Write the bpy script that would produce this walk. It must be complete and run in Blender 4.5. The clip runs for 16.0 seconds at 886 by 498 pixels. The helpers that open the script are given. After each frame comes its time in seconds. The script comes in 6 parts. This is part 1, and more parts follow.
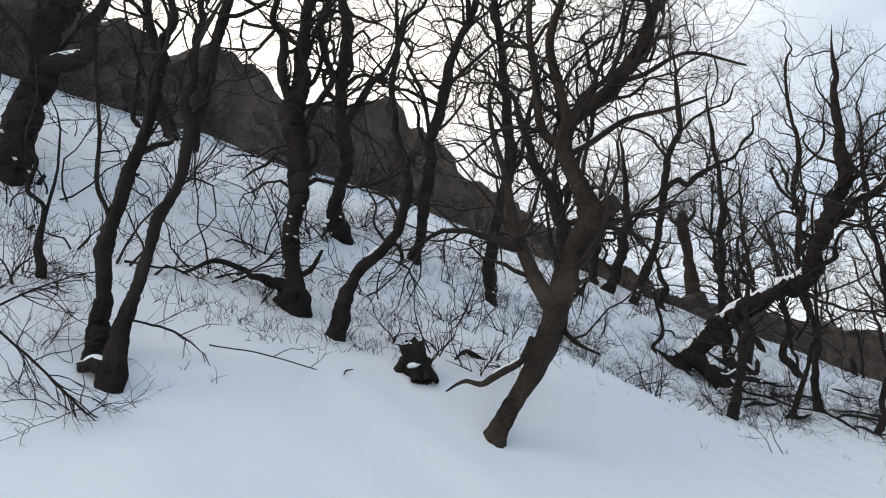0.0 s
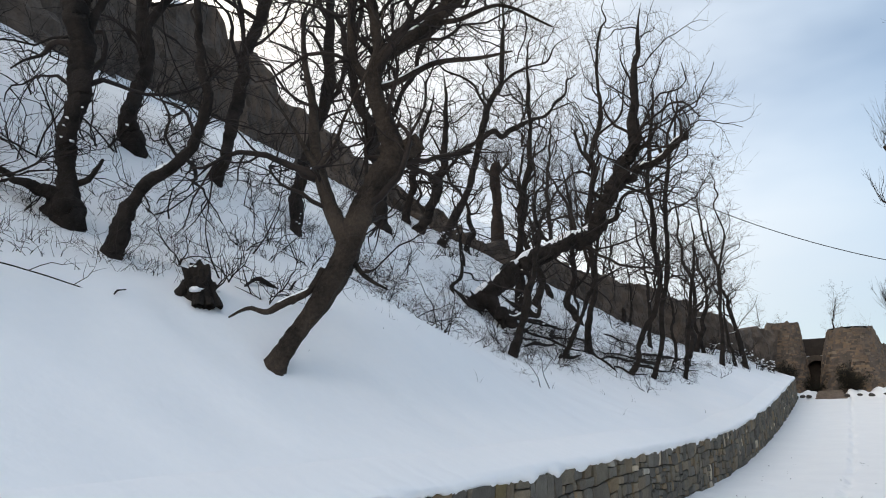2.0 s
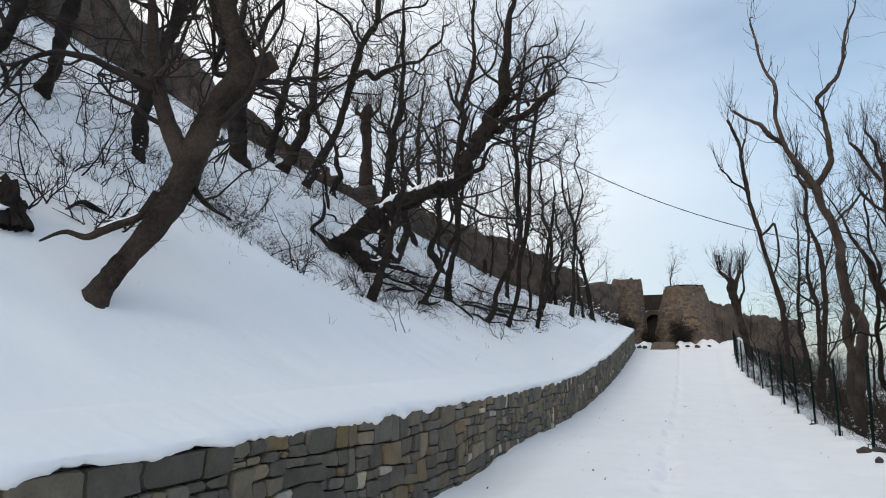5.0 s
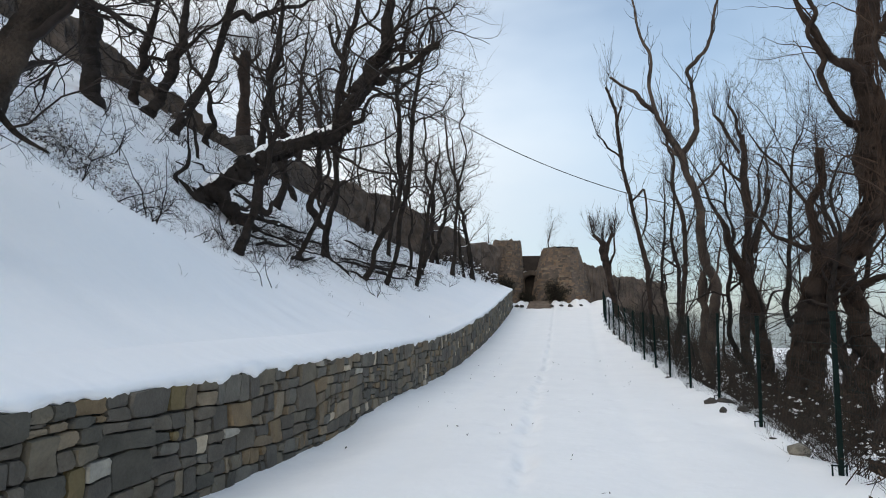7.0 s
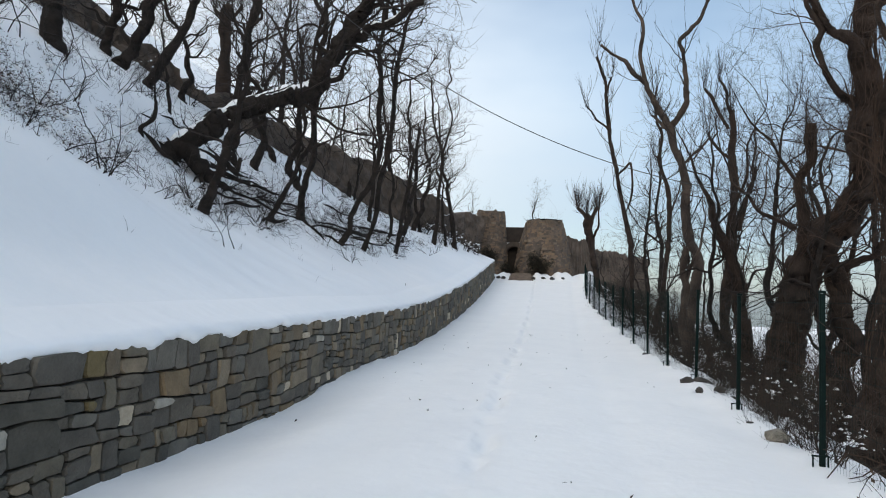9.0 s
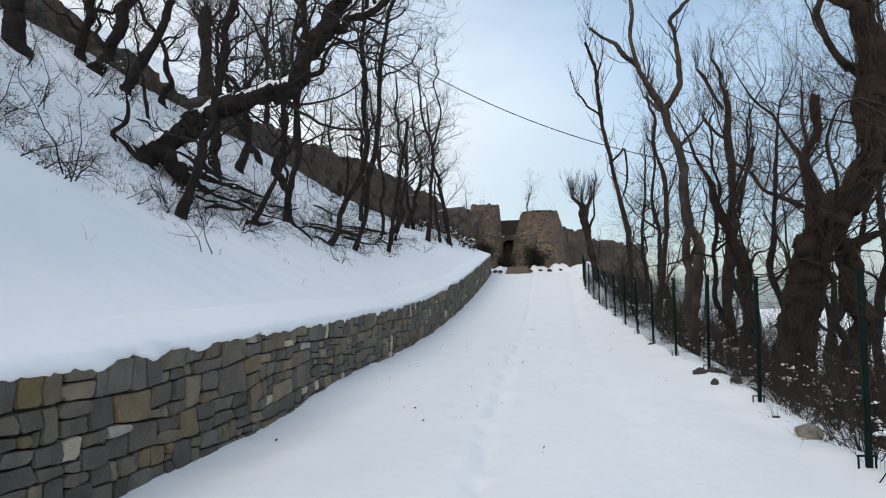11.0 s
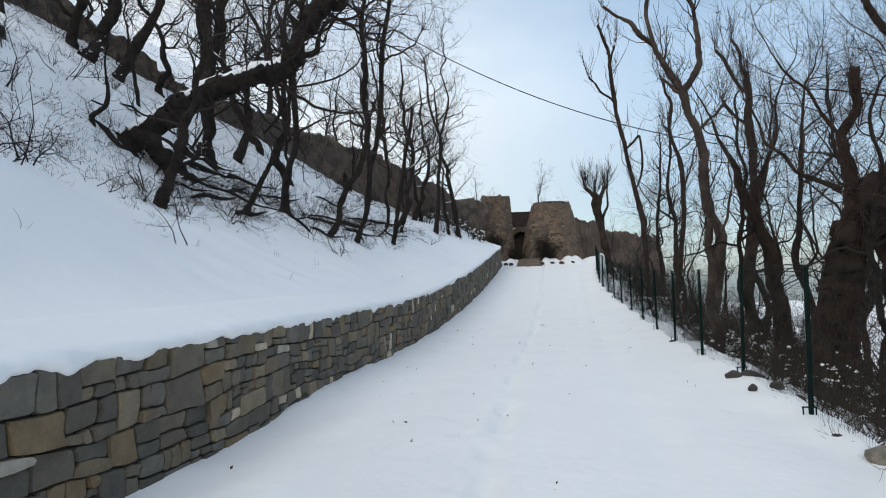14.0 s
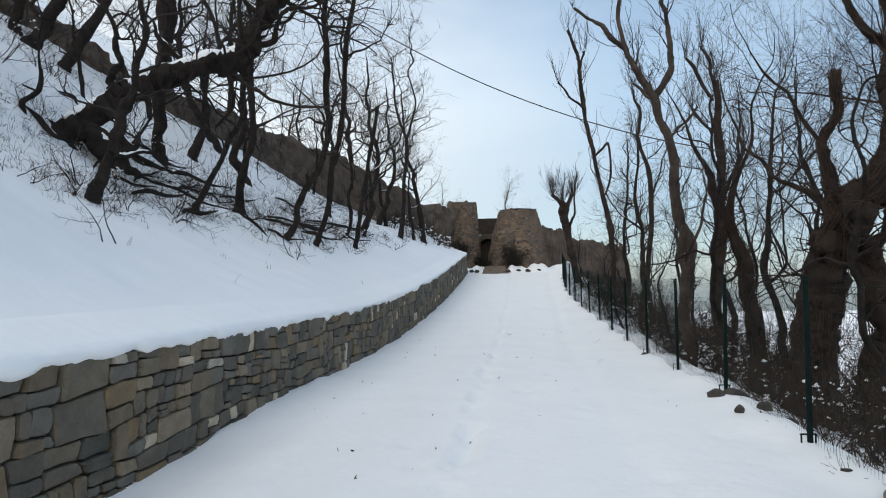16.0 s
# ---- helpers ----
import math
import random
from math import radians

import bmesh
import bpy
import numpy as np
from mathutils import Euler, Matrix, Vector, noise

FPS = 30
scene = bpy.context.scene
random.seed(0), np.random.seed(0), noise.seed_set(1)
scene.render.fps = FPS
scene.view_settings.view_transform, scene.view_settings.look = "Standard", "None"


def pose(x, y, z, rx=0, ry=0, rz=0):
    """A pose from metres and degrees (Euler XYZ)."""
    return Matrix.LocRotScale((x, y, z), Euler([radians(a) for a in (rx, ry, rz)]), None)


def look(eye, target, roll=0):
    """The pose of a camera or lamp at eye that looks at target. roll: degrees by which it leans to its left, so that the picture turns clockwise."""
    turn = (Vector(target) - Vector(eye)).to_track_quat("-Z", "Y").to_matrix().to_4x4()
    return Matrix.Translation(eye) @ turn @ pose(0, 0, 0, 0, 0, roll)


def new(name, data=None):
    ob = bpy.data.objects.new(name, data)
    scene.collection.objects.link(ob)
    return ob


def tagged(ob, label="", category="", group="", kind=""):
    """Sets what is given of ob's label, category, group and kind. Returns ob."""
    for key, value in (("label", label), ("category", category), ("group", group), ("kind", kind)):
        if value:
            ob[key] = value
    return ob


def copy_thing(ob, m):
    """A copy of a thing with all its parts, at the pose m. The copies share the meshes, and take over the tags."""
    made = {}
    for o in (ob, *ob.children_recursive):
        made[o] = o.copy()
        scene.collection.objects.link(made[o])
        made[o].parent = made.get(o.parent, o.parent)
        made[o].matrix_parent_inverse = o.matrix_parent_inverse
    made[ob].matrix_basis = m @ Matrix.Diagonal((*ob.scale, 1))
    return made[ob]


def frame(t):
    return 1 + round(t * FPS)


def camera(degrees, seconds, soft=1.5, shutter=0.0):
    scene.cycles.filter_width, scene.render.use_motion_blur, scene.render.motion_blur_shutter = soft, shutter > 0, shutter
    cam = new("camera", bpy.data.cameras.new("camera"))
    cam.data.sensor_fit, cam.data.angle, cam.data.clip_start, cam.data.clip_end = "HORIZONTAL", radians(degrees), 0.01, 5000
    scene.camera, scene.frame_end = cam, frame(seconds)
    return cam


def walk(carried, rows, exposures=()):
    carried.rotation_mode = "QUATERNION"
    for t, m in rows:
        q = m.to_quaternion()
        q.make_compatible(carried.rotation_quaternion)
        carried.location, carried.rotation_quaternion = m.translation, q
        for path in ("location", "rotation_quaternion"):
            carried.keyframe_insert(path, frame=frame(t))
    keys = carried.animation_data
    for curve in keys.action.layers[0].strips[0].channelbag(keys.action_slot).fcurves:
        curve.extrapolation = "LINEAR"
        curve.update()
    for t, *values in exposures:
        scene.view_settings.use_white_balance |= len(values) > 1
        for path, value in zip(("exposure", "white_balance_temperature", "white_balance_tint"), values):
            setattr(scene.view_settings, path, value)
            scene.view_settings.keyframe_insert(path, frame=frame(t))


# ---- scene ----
cam = camera(66.0, 16.0, soft=1.0)
PATH = [
    (0, (0.288, 0.973, 1.406), (-1.106, 2.233, 2.09), -0.9),
    (0.5, (0.34, 1.015, 1.404), (-1.015, 2.341, 2.042), -1.1),
    (1, (0.393, 1.05, 1.381), (-0.848, 2.508, 1.96), -1.5),
    (1.5, (0.451, 1.095, 1.387), (-0.696, 2.648, 1.911), -1.1),
    (2, (0.479, 1.142, 1.377), (-0.554, 2.782, 1.874), -0.5),
    (2.5, (0.499, 1.164, 1.372), (-0.449, 2.862, 1.843), -0.7),
    (3, (0.441, 1.215, 1.359), (-0.418, 2.97, 1.784), -0.0),
    (3.5, (0.416, 1.249, 1.353), (-0.397, 3.031, 1.757), -0.8),
    (6, (0.538, 1.734, 1.31), (-0.024, 3.632, 1.594), 0.7),
    (6.5, (0.607, 1.834, 1.303), (0.139, 3.762, 1.551), 0.1),
    (7, (0.557, 2.011, 1.289), (0.166, 3.959, 1.52), -0.0),
    (7.5, (0.52, 2.149, 1.292), (0.248, 4.122, 1.475), 0.1),
    (8, (0.583, 2.32, 1.291), (0.223, 4.278, 1.484), 2.0),
    (8.5, (0.671, 2.477, 1.283), (0.315, 4.439, 1.441), 2.0),
    (11, (0.618, 3.345, 1.297), (0.28, 5.312, 1.431), -0.9),
    (11.5, (0.605, 3.529, 1.295), (0.228, 5.487, 1.446), -1.8),
    (12, (0.648, 3.747, 1.295), (0.238, 5.7, 1.425), -1.2),
    (12.5, (0.604, 3.915, 1.292), (0.251, 5.877, 1.449), -0.8),
    (13, (0.534, 4.1, 1.299), (0.212, 6.069, 1.44), -1.9),
    (13.5, (0.603, 4.302, 1.318), (0.222, 6.26, 1.464), -0.2),
    (14, (0.591, 4.519, 1.314), (0.219, 6.481, 1.429), -1.2),
    (14.5, (0.5, 4.727, 1.307), (0.208, 6.701, 1.436), -2.3),
    (15, (0.498, 4.948, 1.313), (0.128, 6.907, 1.468), -0.8),
    (15.5, (0.554, 5.17, 1.314), (0.218, 7.139, 1.419), -1.5),
    (16, (0.511, 5.417, 1.322), (0.237, 7.394, 1.455), -0.5),
]
# the clip's camera closes down a little and cools as the open sky comes into view
EXPOSURES = [(0, 0.02, 6680, 8), (3, 0.02, 6680, 8), (6, 0.0, 6640, 8), (8.5, 0.0, 6520, 7), (11, 0.0, 6520, 7), (16, -0.03, 6500, 6)]
walk(cam, [(t, look(eye, target, roll)) for t, eye, target, roll in PATH], EXPOSURES)

# ---- world and light: thin overcast late in the day, a veiled sun low behind the walker ----
SUN_EL, SUN_AZ = radians(27), radians(178)      # azimuth from +y towards +x
world = bpy.data.worlds.new("sky")
scene.world = world
world.use_nodes = True
wn, wl = world.node_tree.nodes, world.node_tree.links
wn.clear()
sky = wn.new("ShaderNodeTexSky")
sky.sky_type, sky.sun_disc = "NISHITA", False
sky.sun_elevation, sky.sun_rotation = SUN_EL, SUN_AZ
sky.air_density, sky.dust_density, sky.ozone_density = 1.0, 1.4, 1.2
coord = wn.new("ShaderNodeTexCoord")
stretch = wn.new("ShaderNodeMapping")
stretch.inputs["Scale"].default_value = (1.0, 1.0, 2.6)
clouds = wn.new("ShaderNodeTexNoise")
clouds.inputs["Scale"].default_value, clouds.inputs["Detail"].default_value = 1.1, 5.0
veil = wn.new("ShaderNodeMapRange")
veil.inputs["From Min"].default_value, veil.inputs["From Max"].default_value = 0.34, 0.66
veil.inputs["To Min"].default_value, veil.inputs["To Max"].default_value = 0.12, 0.85
mix = wn.new("ShaderNodeMix")
mix.data_type = "RGBA"
back = wn.new("ShaderNodeBackground")
back.inputs["Strength"].default_value = 0.141
out = wn.new("ShaderNodeOutputWorld")
wl.new(coord.outputs["Generated"], stretch.inputs["Vector"])
wl.new(stretch.outputs["Vector"], clouds.inputs["Vector"])
# the cloud bank thickens towards the hill and, as overcast skies do, brightens towards the zenith
split = wn.new("ShaderNodeSeparateXYZ")
wl.new(coord.outputs["Generated"], split.inputs["Vector"])
bank_of = wn.new("ShaderNodeMath")
bank_of.operation, bank_of.inputs[1].default_value = "MULTIPLY_ADD", -0.22
wl.new(split.outputs["X"], bank_of.inputs[0])
wl.new(clouds.outputs["Fac"], bank_of.inputs[2])
wl.new(bank_of.outputs[0], veil.inputs["Value"])
height = wn.new("ShaderNodeMapRange")
height.inputs["From Min"].default_value, height.inputs["From Max"].default_value = 0.0, 1.0
height.inputs["To Min"].default_value, height.inputs["To Max"].default_value = 0.85, 2.1
wl.new(split.outputs["Z"], height.inputs["Value"])
lift = wn.new("ShaderNodeVectorMath")
lift.operation = "SCALE"
glow = wn.new("ShaderNodeMix")
glow.data_type = "RGBA"
glow.inputs["A"].default_value, glow.inputs["B"].default_value = (3.6, 4.55, 5.7, 1), (10.2, 9.35, 8.35, 1)
towards = wn.new("ShaderNodeMapRange")
towards.inputs["From Min"].default_value, towards.inputs["From Max"].default_value = 0.15, -0.85
wl.new(split.outputs["X"], towards.inputs["Value"])
wl.new(towards.outputs["Result"], glow.inputs["Factor"])
wl.new(glow.outputs["Result"], lift.inputs[0])
wl.new(height.outputs["Result"], lift.inputs["Scale"])
wl.new(lift.outputs["Vector"], mix.inputs["B"])
wl.new(veil.outputs["Result"], mix.inputs["Factor"])
wl.new(sky.outputs["Color"], mix.inputs["A"])
wl.new(mix.outputs["Result"], back.inputs["Color"])
wl.new(back.outputs["Background"], out.inputs["Surface"])

sun = new("sun", bpy.data.lights.new("sun", "SUN"))
sun.data.energy, sun.data.angle, sun.data.color = 0.5, radians(24), (1.0, 0.93, 0.85)
way = Vector((math.sin(SUN_AZ) * math.cos(SUN_EL), math.cos(SUN_AZ) * math.cos(SUN_EL), math.sin(SUN_EL)))
sun.matrix_world = look(way * 200, (0, 0, 0))


# ---- materials ----
def material(name, base, rough=0.85, vary=None, scale=3.0, fine=40.0, bump=0.3, bump_scale=60.0, spread=0.5, metal=0.0, random_by="", ramp=None, relief=0.01):
    """A node material: two colours mixed by broad and fine noise; random_by 'object' or 'island' runs each piece through ramp."""
    m = bpy.data.materials.new(name)
    m.use_nodes = True
    n, k = m.node_tree.nodes, m.node_tree.links
    bsdf = n["Principled BSDF"]
    bsdf.inputs["Roughness"].default_value, bsdf.inputs["Metallic"].default_value = rough, metal
    place = n.new("ShaderNodeTexCoord")
    geo = n.new("ShaderNodeNewGeometry")
    broad, grain = n.new("ShaderNodeTexNoise"), n.new("ShaderNodeTexNoise")
    for tex, s, d in ((broad, scale, 4.0), (grain, fine, 3.0)):
        tex.inputs["Scale"].default_value, tex.inputs["Detail"].default_value = s, d
        k.new(geo.outputs["Position"], tex.inputs["Vector"])
    add = n.new("ShaderNodeMath")
    add.operation = "MULTIPLY_ADD"
    add.inputs[1].default_value, add.inputs[2].default_value = 0.45, 0.0
    k.new(grain.outputs["Fac"], add.inputs[0])
    k.new(broad.outputs["Fac"], add.inputs[2])
    span = n.new("ShaderNodeMapRange")
    span.inputs["From Min"].default_value, span.inputs["From Max"].default_value = 0.72 - spread / 2, 0.72 + spread / 2
    k.new(add.outputs[0], span.inputs["Value"])
    two = n.new("ShaderNodeMix")
    two.data_type = "RGBA"
    two.inputs["A"].default_value, two.inputs["B"].default_value = (*base, 1), (*(vary or base), 1)
    k.new(span.outputs["Result"], two.inputs["Factor"])
    colour = two.outputs["Result"]
    if random_by:
        pick = n.new("ShaderNodeValToRGB")
        pick.color_ramp.interpolation = "CONSTANT"
        while len(pick.color_ramp.elements) < len(ramp):
            pick.color_ramp.elements.new(0.5)
        for e, (at, c) in zip(pick.color_ramp.elements, ramp):
            e.position, e.color = at, (*c, 1)
        if random_by == "object":
            info = n.new("ShaderNodeObjectInfo")
            k.new(info.outputs["Random"], pick.inputs["Fac"])
        else:
            k.new(geo.outputs["Random Per Island"], pick.inputs["Fac"])
        mul = n.new("ShaderNodeMix")
        mul.data_type, mul.blend_type = "RGBA", "MULTIPLY"
        mul.inputs["Factor"].default_value = 1.0
        k.new(pick.outputs["Color"], mul.inputs["A"])
        k.new(colour, mul.inputs["B"])
        colour = mul.outputs["Result"]
    k.new(colour, bsdf.inputs["Base Color"])
    if bump:
        rel = n.new("ShaderNodeTexNoise")
        rel.inputs["Scale"].default_value, rel.inputs["Detail"].default_value = bump_scale, 5.0
        k.new(geo.outputs["Position"], rel.inputs["Vector"])
        b = n.new("ShaderNodeBump")
        b.inputs["Strength"].default_value, b.inputs["Distance"].default_value = bump, relief
        k.new(rel.outputs["Fac"], b.inputs["Height"])
        k.new(b.outputs["Normal"], bsdf.inputs["Normal"])
    return m


RAMP = [(0, (0.100, 0.091, 0.077)), (0.16, (0.154, 0.135, 0.101)), (0.32, (0.081, 0.077, 0.064)), (0.46, (0.165, 0.132, 0.090)), (0.56, (0.125, 0.110, 0.088)), (0.72, (0.193, 0.142, 0.083)), (0.78, (0.145, 0.136, 0.116)), (0.9, (0.225, 0.184, 0.129)), (0.965, (0.498, 0.430, 0.328))]
M_SNOW = material("snow", (0.86, 0.88, 0.91), 0.75, (0.92, 0.925, 0.94), 0.6, 9.0, 0.2, 6.0, 0.7, relief=0.03)
M_ROAD = material("packed_snow", (0.86, 0.86, 0.865), 0.6, (0.925, 0.92, 0.915), 0.9, 6.0, 0.22, 9.0, 0.7, relief=0.03)
M_BARK = material("bark", (0.011, 0.009, 0.008), 0.9, (0.034, 0.027, 0.023), 4.0, 38.0, 1.0, 45.0, 0.45, relief=0.03)
M_BARK_GREY = material("cracked_bark", (0.010, 0.008, 0.007), 0.9, (0.066, 0.051, 0.040), 2.2, 30.0, 1.0, 38.0, 0.45, relief=0.03)
M_BARK_WARM = material("warm_bark", (0.012, 0.009, 0.008), 0.9, (0.052, 0.037, 0.029), 2.6, 34.0, 1.0, 40.0, 0.45, relief=0.03)
M_BARK_PALE = material("pale_bark", (0.020, 0.016, 0.014), 0.9, (0.105, 0.080, 0.066), 1.6, 30.0, 1.0, 40.0, 0.5, relief=0.03)
M_TWIG = material("twig", (0.014, 0.011, 0.010), 0.85, (0.040, 0.031, 0.027), 2.0, 20.0, 0.0)
M_TWIG_BROWN = material("brown_twig", (0.022, 0.017, 0.014), 0.85, (0.068, 0.051, 0.040), 1.4, 14.0, 0.0)
M_TWIG_RED = material("reddish_twig", (0.024, 0.016, 0.012), 0.85, (0.076, 0.049, 0.035), 1.2, 12.0, 0.0)
M_STONE = material("rubble_stone", (0.62, 0.60, 0.58), 0.88, (1.15, 1.13, 1.10), 6.0, 45.0, 0.7, 35.0, 0.6, random_by="object", ramp=RAMP, relief=0.015)
M_STONE_FAR = material("rubble_stone_far", (0.62, 0.60, 0.58), 0.88, (1.15, 1.13, 1.10), 6.0, 45.0, 0.7, 35.0, 0.6, random_by="island", ramp=RAMP, relief=0.015)
M_PALE = material("pale_stone", (0.27, 0.25, 0.21), 0.85, (0.40, 0.37, 0.31), 9.0, 60.0, 0.6, 40.0)
M_OCHRE = material("ochre_stone", (0.105, 0.080, 0.034), 0.88, (0.17, 0.13, 0.062), 7.0, 50.0, 0.7, 35.0)
M_MORTAR = material("mortar", (0.020, 0.018, 0.015), 0.95, (0.075, 0.064, 0.050), 7.0, 60.0, 0.8, 50.0, 0.5)
BRAMP = [(0, (0.173, 0.128, 0.092)), (0.22, (0.153, 0.119, 0.090)), (0.45, (0.180, 0.130, 0.090)), (0.6, (0.149, 0.119, 0.093)), (0.8, (0.193, 0.142, 0.096)), (0.92, (0.203, 0.167, 0.128))]
M_FORT = material("fort_masonry", (0.045, 0.037, 0.032), 0.92, (0.128, 0.100, 0.080), 1.3, 9.0, 0.9, 6.0, 0.55, relief=0.08)
M_FORT_BLOCK = material("fort_stone_joined", (0.50, 0.50, 0.52), 0.9, (1.22, 1.12, 1.02), 0.55, 9.0, 0.6, 14.0, 0.6, random_by="island", ramp=BRAMP, relief=0.03)
M_POST = material("green_paint", (0.004, 0.010, 0.0095), 0.9, (0.007, 0.018, 0.016), 8.0, 60.0, 0.15, 80.0)
M_POST.node_tree.nodes["Principled BSDF"].inputs["Specular IOR Level"].default_value = 0.15
M_WIRE = material("cable", (0.02, 0.02, 0.022), 0.6, (0.03, 0.03, 0.03), 8.0, 40.0, 0.0)
M_LEAF = material("evergreen_leaf", (0.012, 0.013, 0.009), 0.7, (0.036, 0.030, 0.019), 1.5, 14.0, 0.0)
M_DEADLEAF = material("dead_leaf", (0.045, 0.030, 0.020), 0.8, (0.10, 0.066, 0.042), 2.0, 20.0, 0.0)
M_ROCK = material("rock", (0.022, 0.020, 0.018), 0.9, (0.075, 0.064, 0.054), 9.0, 60.0, 0.8, 40.0)
M_PALE_ROCK = material("pale_rock", (0.10, 0.088, 0.066), 0.9, (0.30, 0.27, 0.22), 9.0, 50.0, 0.8, 40.0)
M_STEP = material("step_stone", (0.11, 0.085, 0.07), 0.9, (0.20, 0.16, 0.13), 3.0, 25.0, 0.6, 20.0)
# near-black: the shade of the recess between the gate towers, put into the colour
M_DARK = material("gate_recess_shade", (0.018, 0.014, 0.012), 0.9, (0.040, 0.030, 0.024), 3.0, 30.0, 0.4, 30.0)
for m in (M_BARK, M_BARK_GREY, M_BARK_WARM, M_BARK_PALE, M_TWIG, M_TWIG_BROWN, M_TWIG_RED, M_LEAF, M_DEADLEAF):
    m.node_tree.nodes["Principled BSDF"].inputs["Specular IOR Level"].default_value = 0.2


# ---- mesh helpers ----
def mesh_from(verts, quads=None, tris=None, smooth=True):
    """A mesh from arrays of places, quads and triangles."""
    me = bpy.data.meshes.new("m")
    verts = np.asarray(verts, np.float32).reshape(-1, 3)
    q = np.asarray(quads if quads is not None else [], np.int32).reshape(-1, 4)
    t = np.asarray(tris if tris is not None else [], np.int32).reshape(-1, 3)
    me.vertices.add(len(verts))
    me.vertices.foreach_set("co", verts.ravel())
    me.loops.add(q.size + t.size)
    me.loops.foreach_set("vertex_index", np.concatenate([q.ravel(), t.ravel()]).astype(np.int32))
    me.polygons.add(len(q) + len(t))
    starts = np.concatenate([np.arange(len(q)) * 4, q.size + np.arange(len(t)) * 3]).astype(np.int32)
    me.polygons.foreach_set("loop_start", starts)
    me.polygons.foreach_set("use_smooth", np.full(len(q) + len(t), smooth))
    me.update(calc_edges=True)
    me.validate()
    return me


def part(name, me, mat, parent=None, label="", kind=""):
    """One mesh object, under a thing or under a part."""
    if isinstance(me, bmesh.types.BMesh):
        bm, me = me, bpy.data.meshes.new(name)
        bm.to_mesh(me)
        bm.free()
    me.name = name
    if not me.materials:
        me.materials.append(mat)
    ob = new(name, me)
    if parent is not None:
        ob.parent = parent
    return tagged(ob, label, kind=kind)


def thing(name, place, label, category, group="", kind=""):
    ob = new(name)
    ob.location = place
    ob.empty_display_size = 0.2
    return tagged(ob, label, category, group, kind)


def tubes(paths, radii, sides):
    """Arrays for N tubes along paths (N, K, 3) with radii (N, K)."""
    p, r = np.asarray(paths, float), np.asarray(radii, float)
    n, k, _ = p.shape
    along = np.gradient(p, axis=1)
    along /= np.linalg.norm(along, axis=2, keepdims=True) + 1e-9
    mean = np.abs(along.mean(1))
    first = np.eye(3)[np.argmin(mean, axis=1)]
    frames = []
    for i in range(k):
        first = first - (first * along[:, i]).sum(1, keepdims=True) * along[:, i]
        first /= np.linalg.norm(first, axis=1, keepdims=True) + 1e-9
        frames.append(first)
    a = np.stack(frames, 1)
    b = np.cross(along, a)
    ang = np.arange(sides) * 2 * np.pi / sides
    ring = a[:, :, None] * np.cos(ang)[None, None, :, None] + b[:, :, None] * np.sin(ang)[None, None, :, None]
    v = p[:, :, None] + ring * r[:, :, None, None]
    base = (np.arange(n)[:, None, None] * k + np.arange(k - 1)[None, :, None]) * sides
    s = np.arange(sides)[None, None, :]
    s2 = (np.arange(sides) + 1)[None, None, :] % sides
    q = np.stack([base + s, base + s2, base + sides + s2, base + sides + s], -1)
    return v.reshape(-1, 3), q.reshape(-1, 4)


def joined(chunks):
    """Several (places, quads) as one."""
    vs, qs, at = [], [], 0
    for v, q in chunks:
        vs.append(v)
        qs.append(q + at)
        at += len(v)
    return np.concatenate(vs), np.concatenate(qs)


def curve_through(points, steps):
    """A smooth line (Catmull-Rom) through control points with radius: rows of x, y, z, r."""
    p = np.asarray(points, float)
    p = np.vstack([2 * p[0] - p[1], p, 2 * p[-1] - p[-2]])
    rows = []
    for i in range(1, len(p) - 2):
        for t in np.arange(steps) / steps:
            a, b, c, d = p[i - 1:i + 3]
            rows.append(0.5 * (2 * b + (c - a) * t + (2 * a - 5 * b + 4 * c - d) * t * t + (3 * b - a - 3 * c + d) * t ** 3))
    rows.append(p[-2])
    rows = np.array(rows)
    rows[:, 3] = np.maximum(rows[:, 3], 0.004)
    return rows


def limb_mesh(points, sides=9, steps=6, rough=0.10, seed=0, cut=False, swell=0.06):
    """A bark-covered limb with knots and an uneven girth; cut: sawn off flat at its tip."""
    rng = np.random.default_rng(seed)
    c = curve_through(points, steps)
    k = len(c)
    sway = rng.normal(0, 1, (k + 8, 3))
    sway = sum(np.roll(sway, n, 0) for n in range(-3, 4))[4:-4] / 2.65
    c[:, :3] += sway * (c[:, 3:] * 0.10 + 0.005) * (swell / 0.06)
    c[:, 3] *= 1 + np.convolve(rng.normal(0, swell, k + 4), np.ones(5) / 2.3, "valid")
    v, q = tubes(c[None, :, :3], c[None, :, 3], sides)
    v = v.reshape(k, sides, 3)
    lump = rng.normal(0, rough, (k, sides))
    lump = 0.6 * lump + 0.4 * np.roll(lump, 1, 0)
    ridge = np.cumsum(rng.normal(0, 0.04, (k, sides)), 0)
    ridge -= ridge.mean(1, keepdims=True)
    flute = 0.10 * np.sin(np.arange(sides) * 4 * math.pi / sides + seed + np.arange(k)[:, None] * 0.12) + 0.8 * np.clip(ridge, -0.16, 0.16)
    v = c[:, None, :3] + (v - c[:, None, :3]) * (1 + lump + flute)[..., None]
    v = v.reshape(-1, 3)
    tip = len(v)
    v = np.vstack([v, c[-1, :3] + (c[-1, :3] - c[-2, :3]) * (0.02 if cut else 0.4)])
    last = (k - 1) * sides
    tris = [(last + i, last + (i + 1) % sides, tip) for i in range(sides)]
    return mesh_from(v, q, tris)


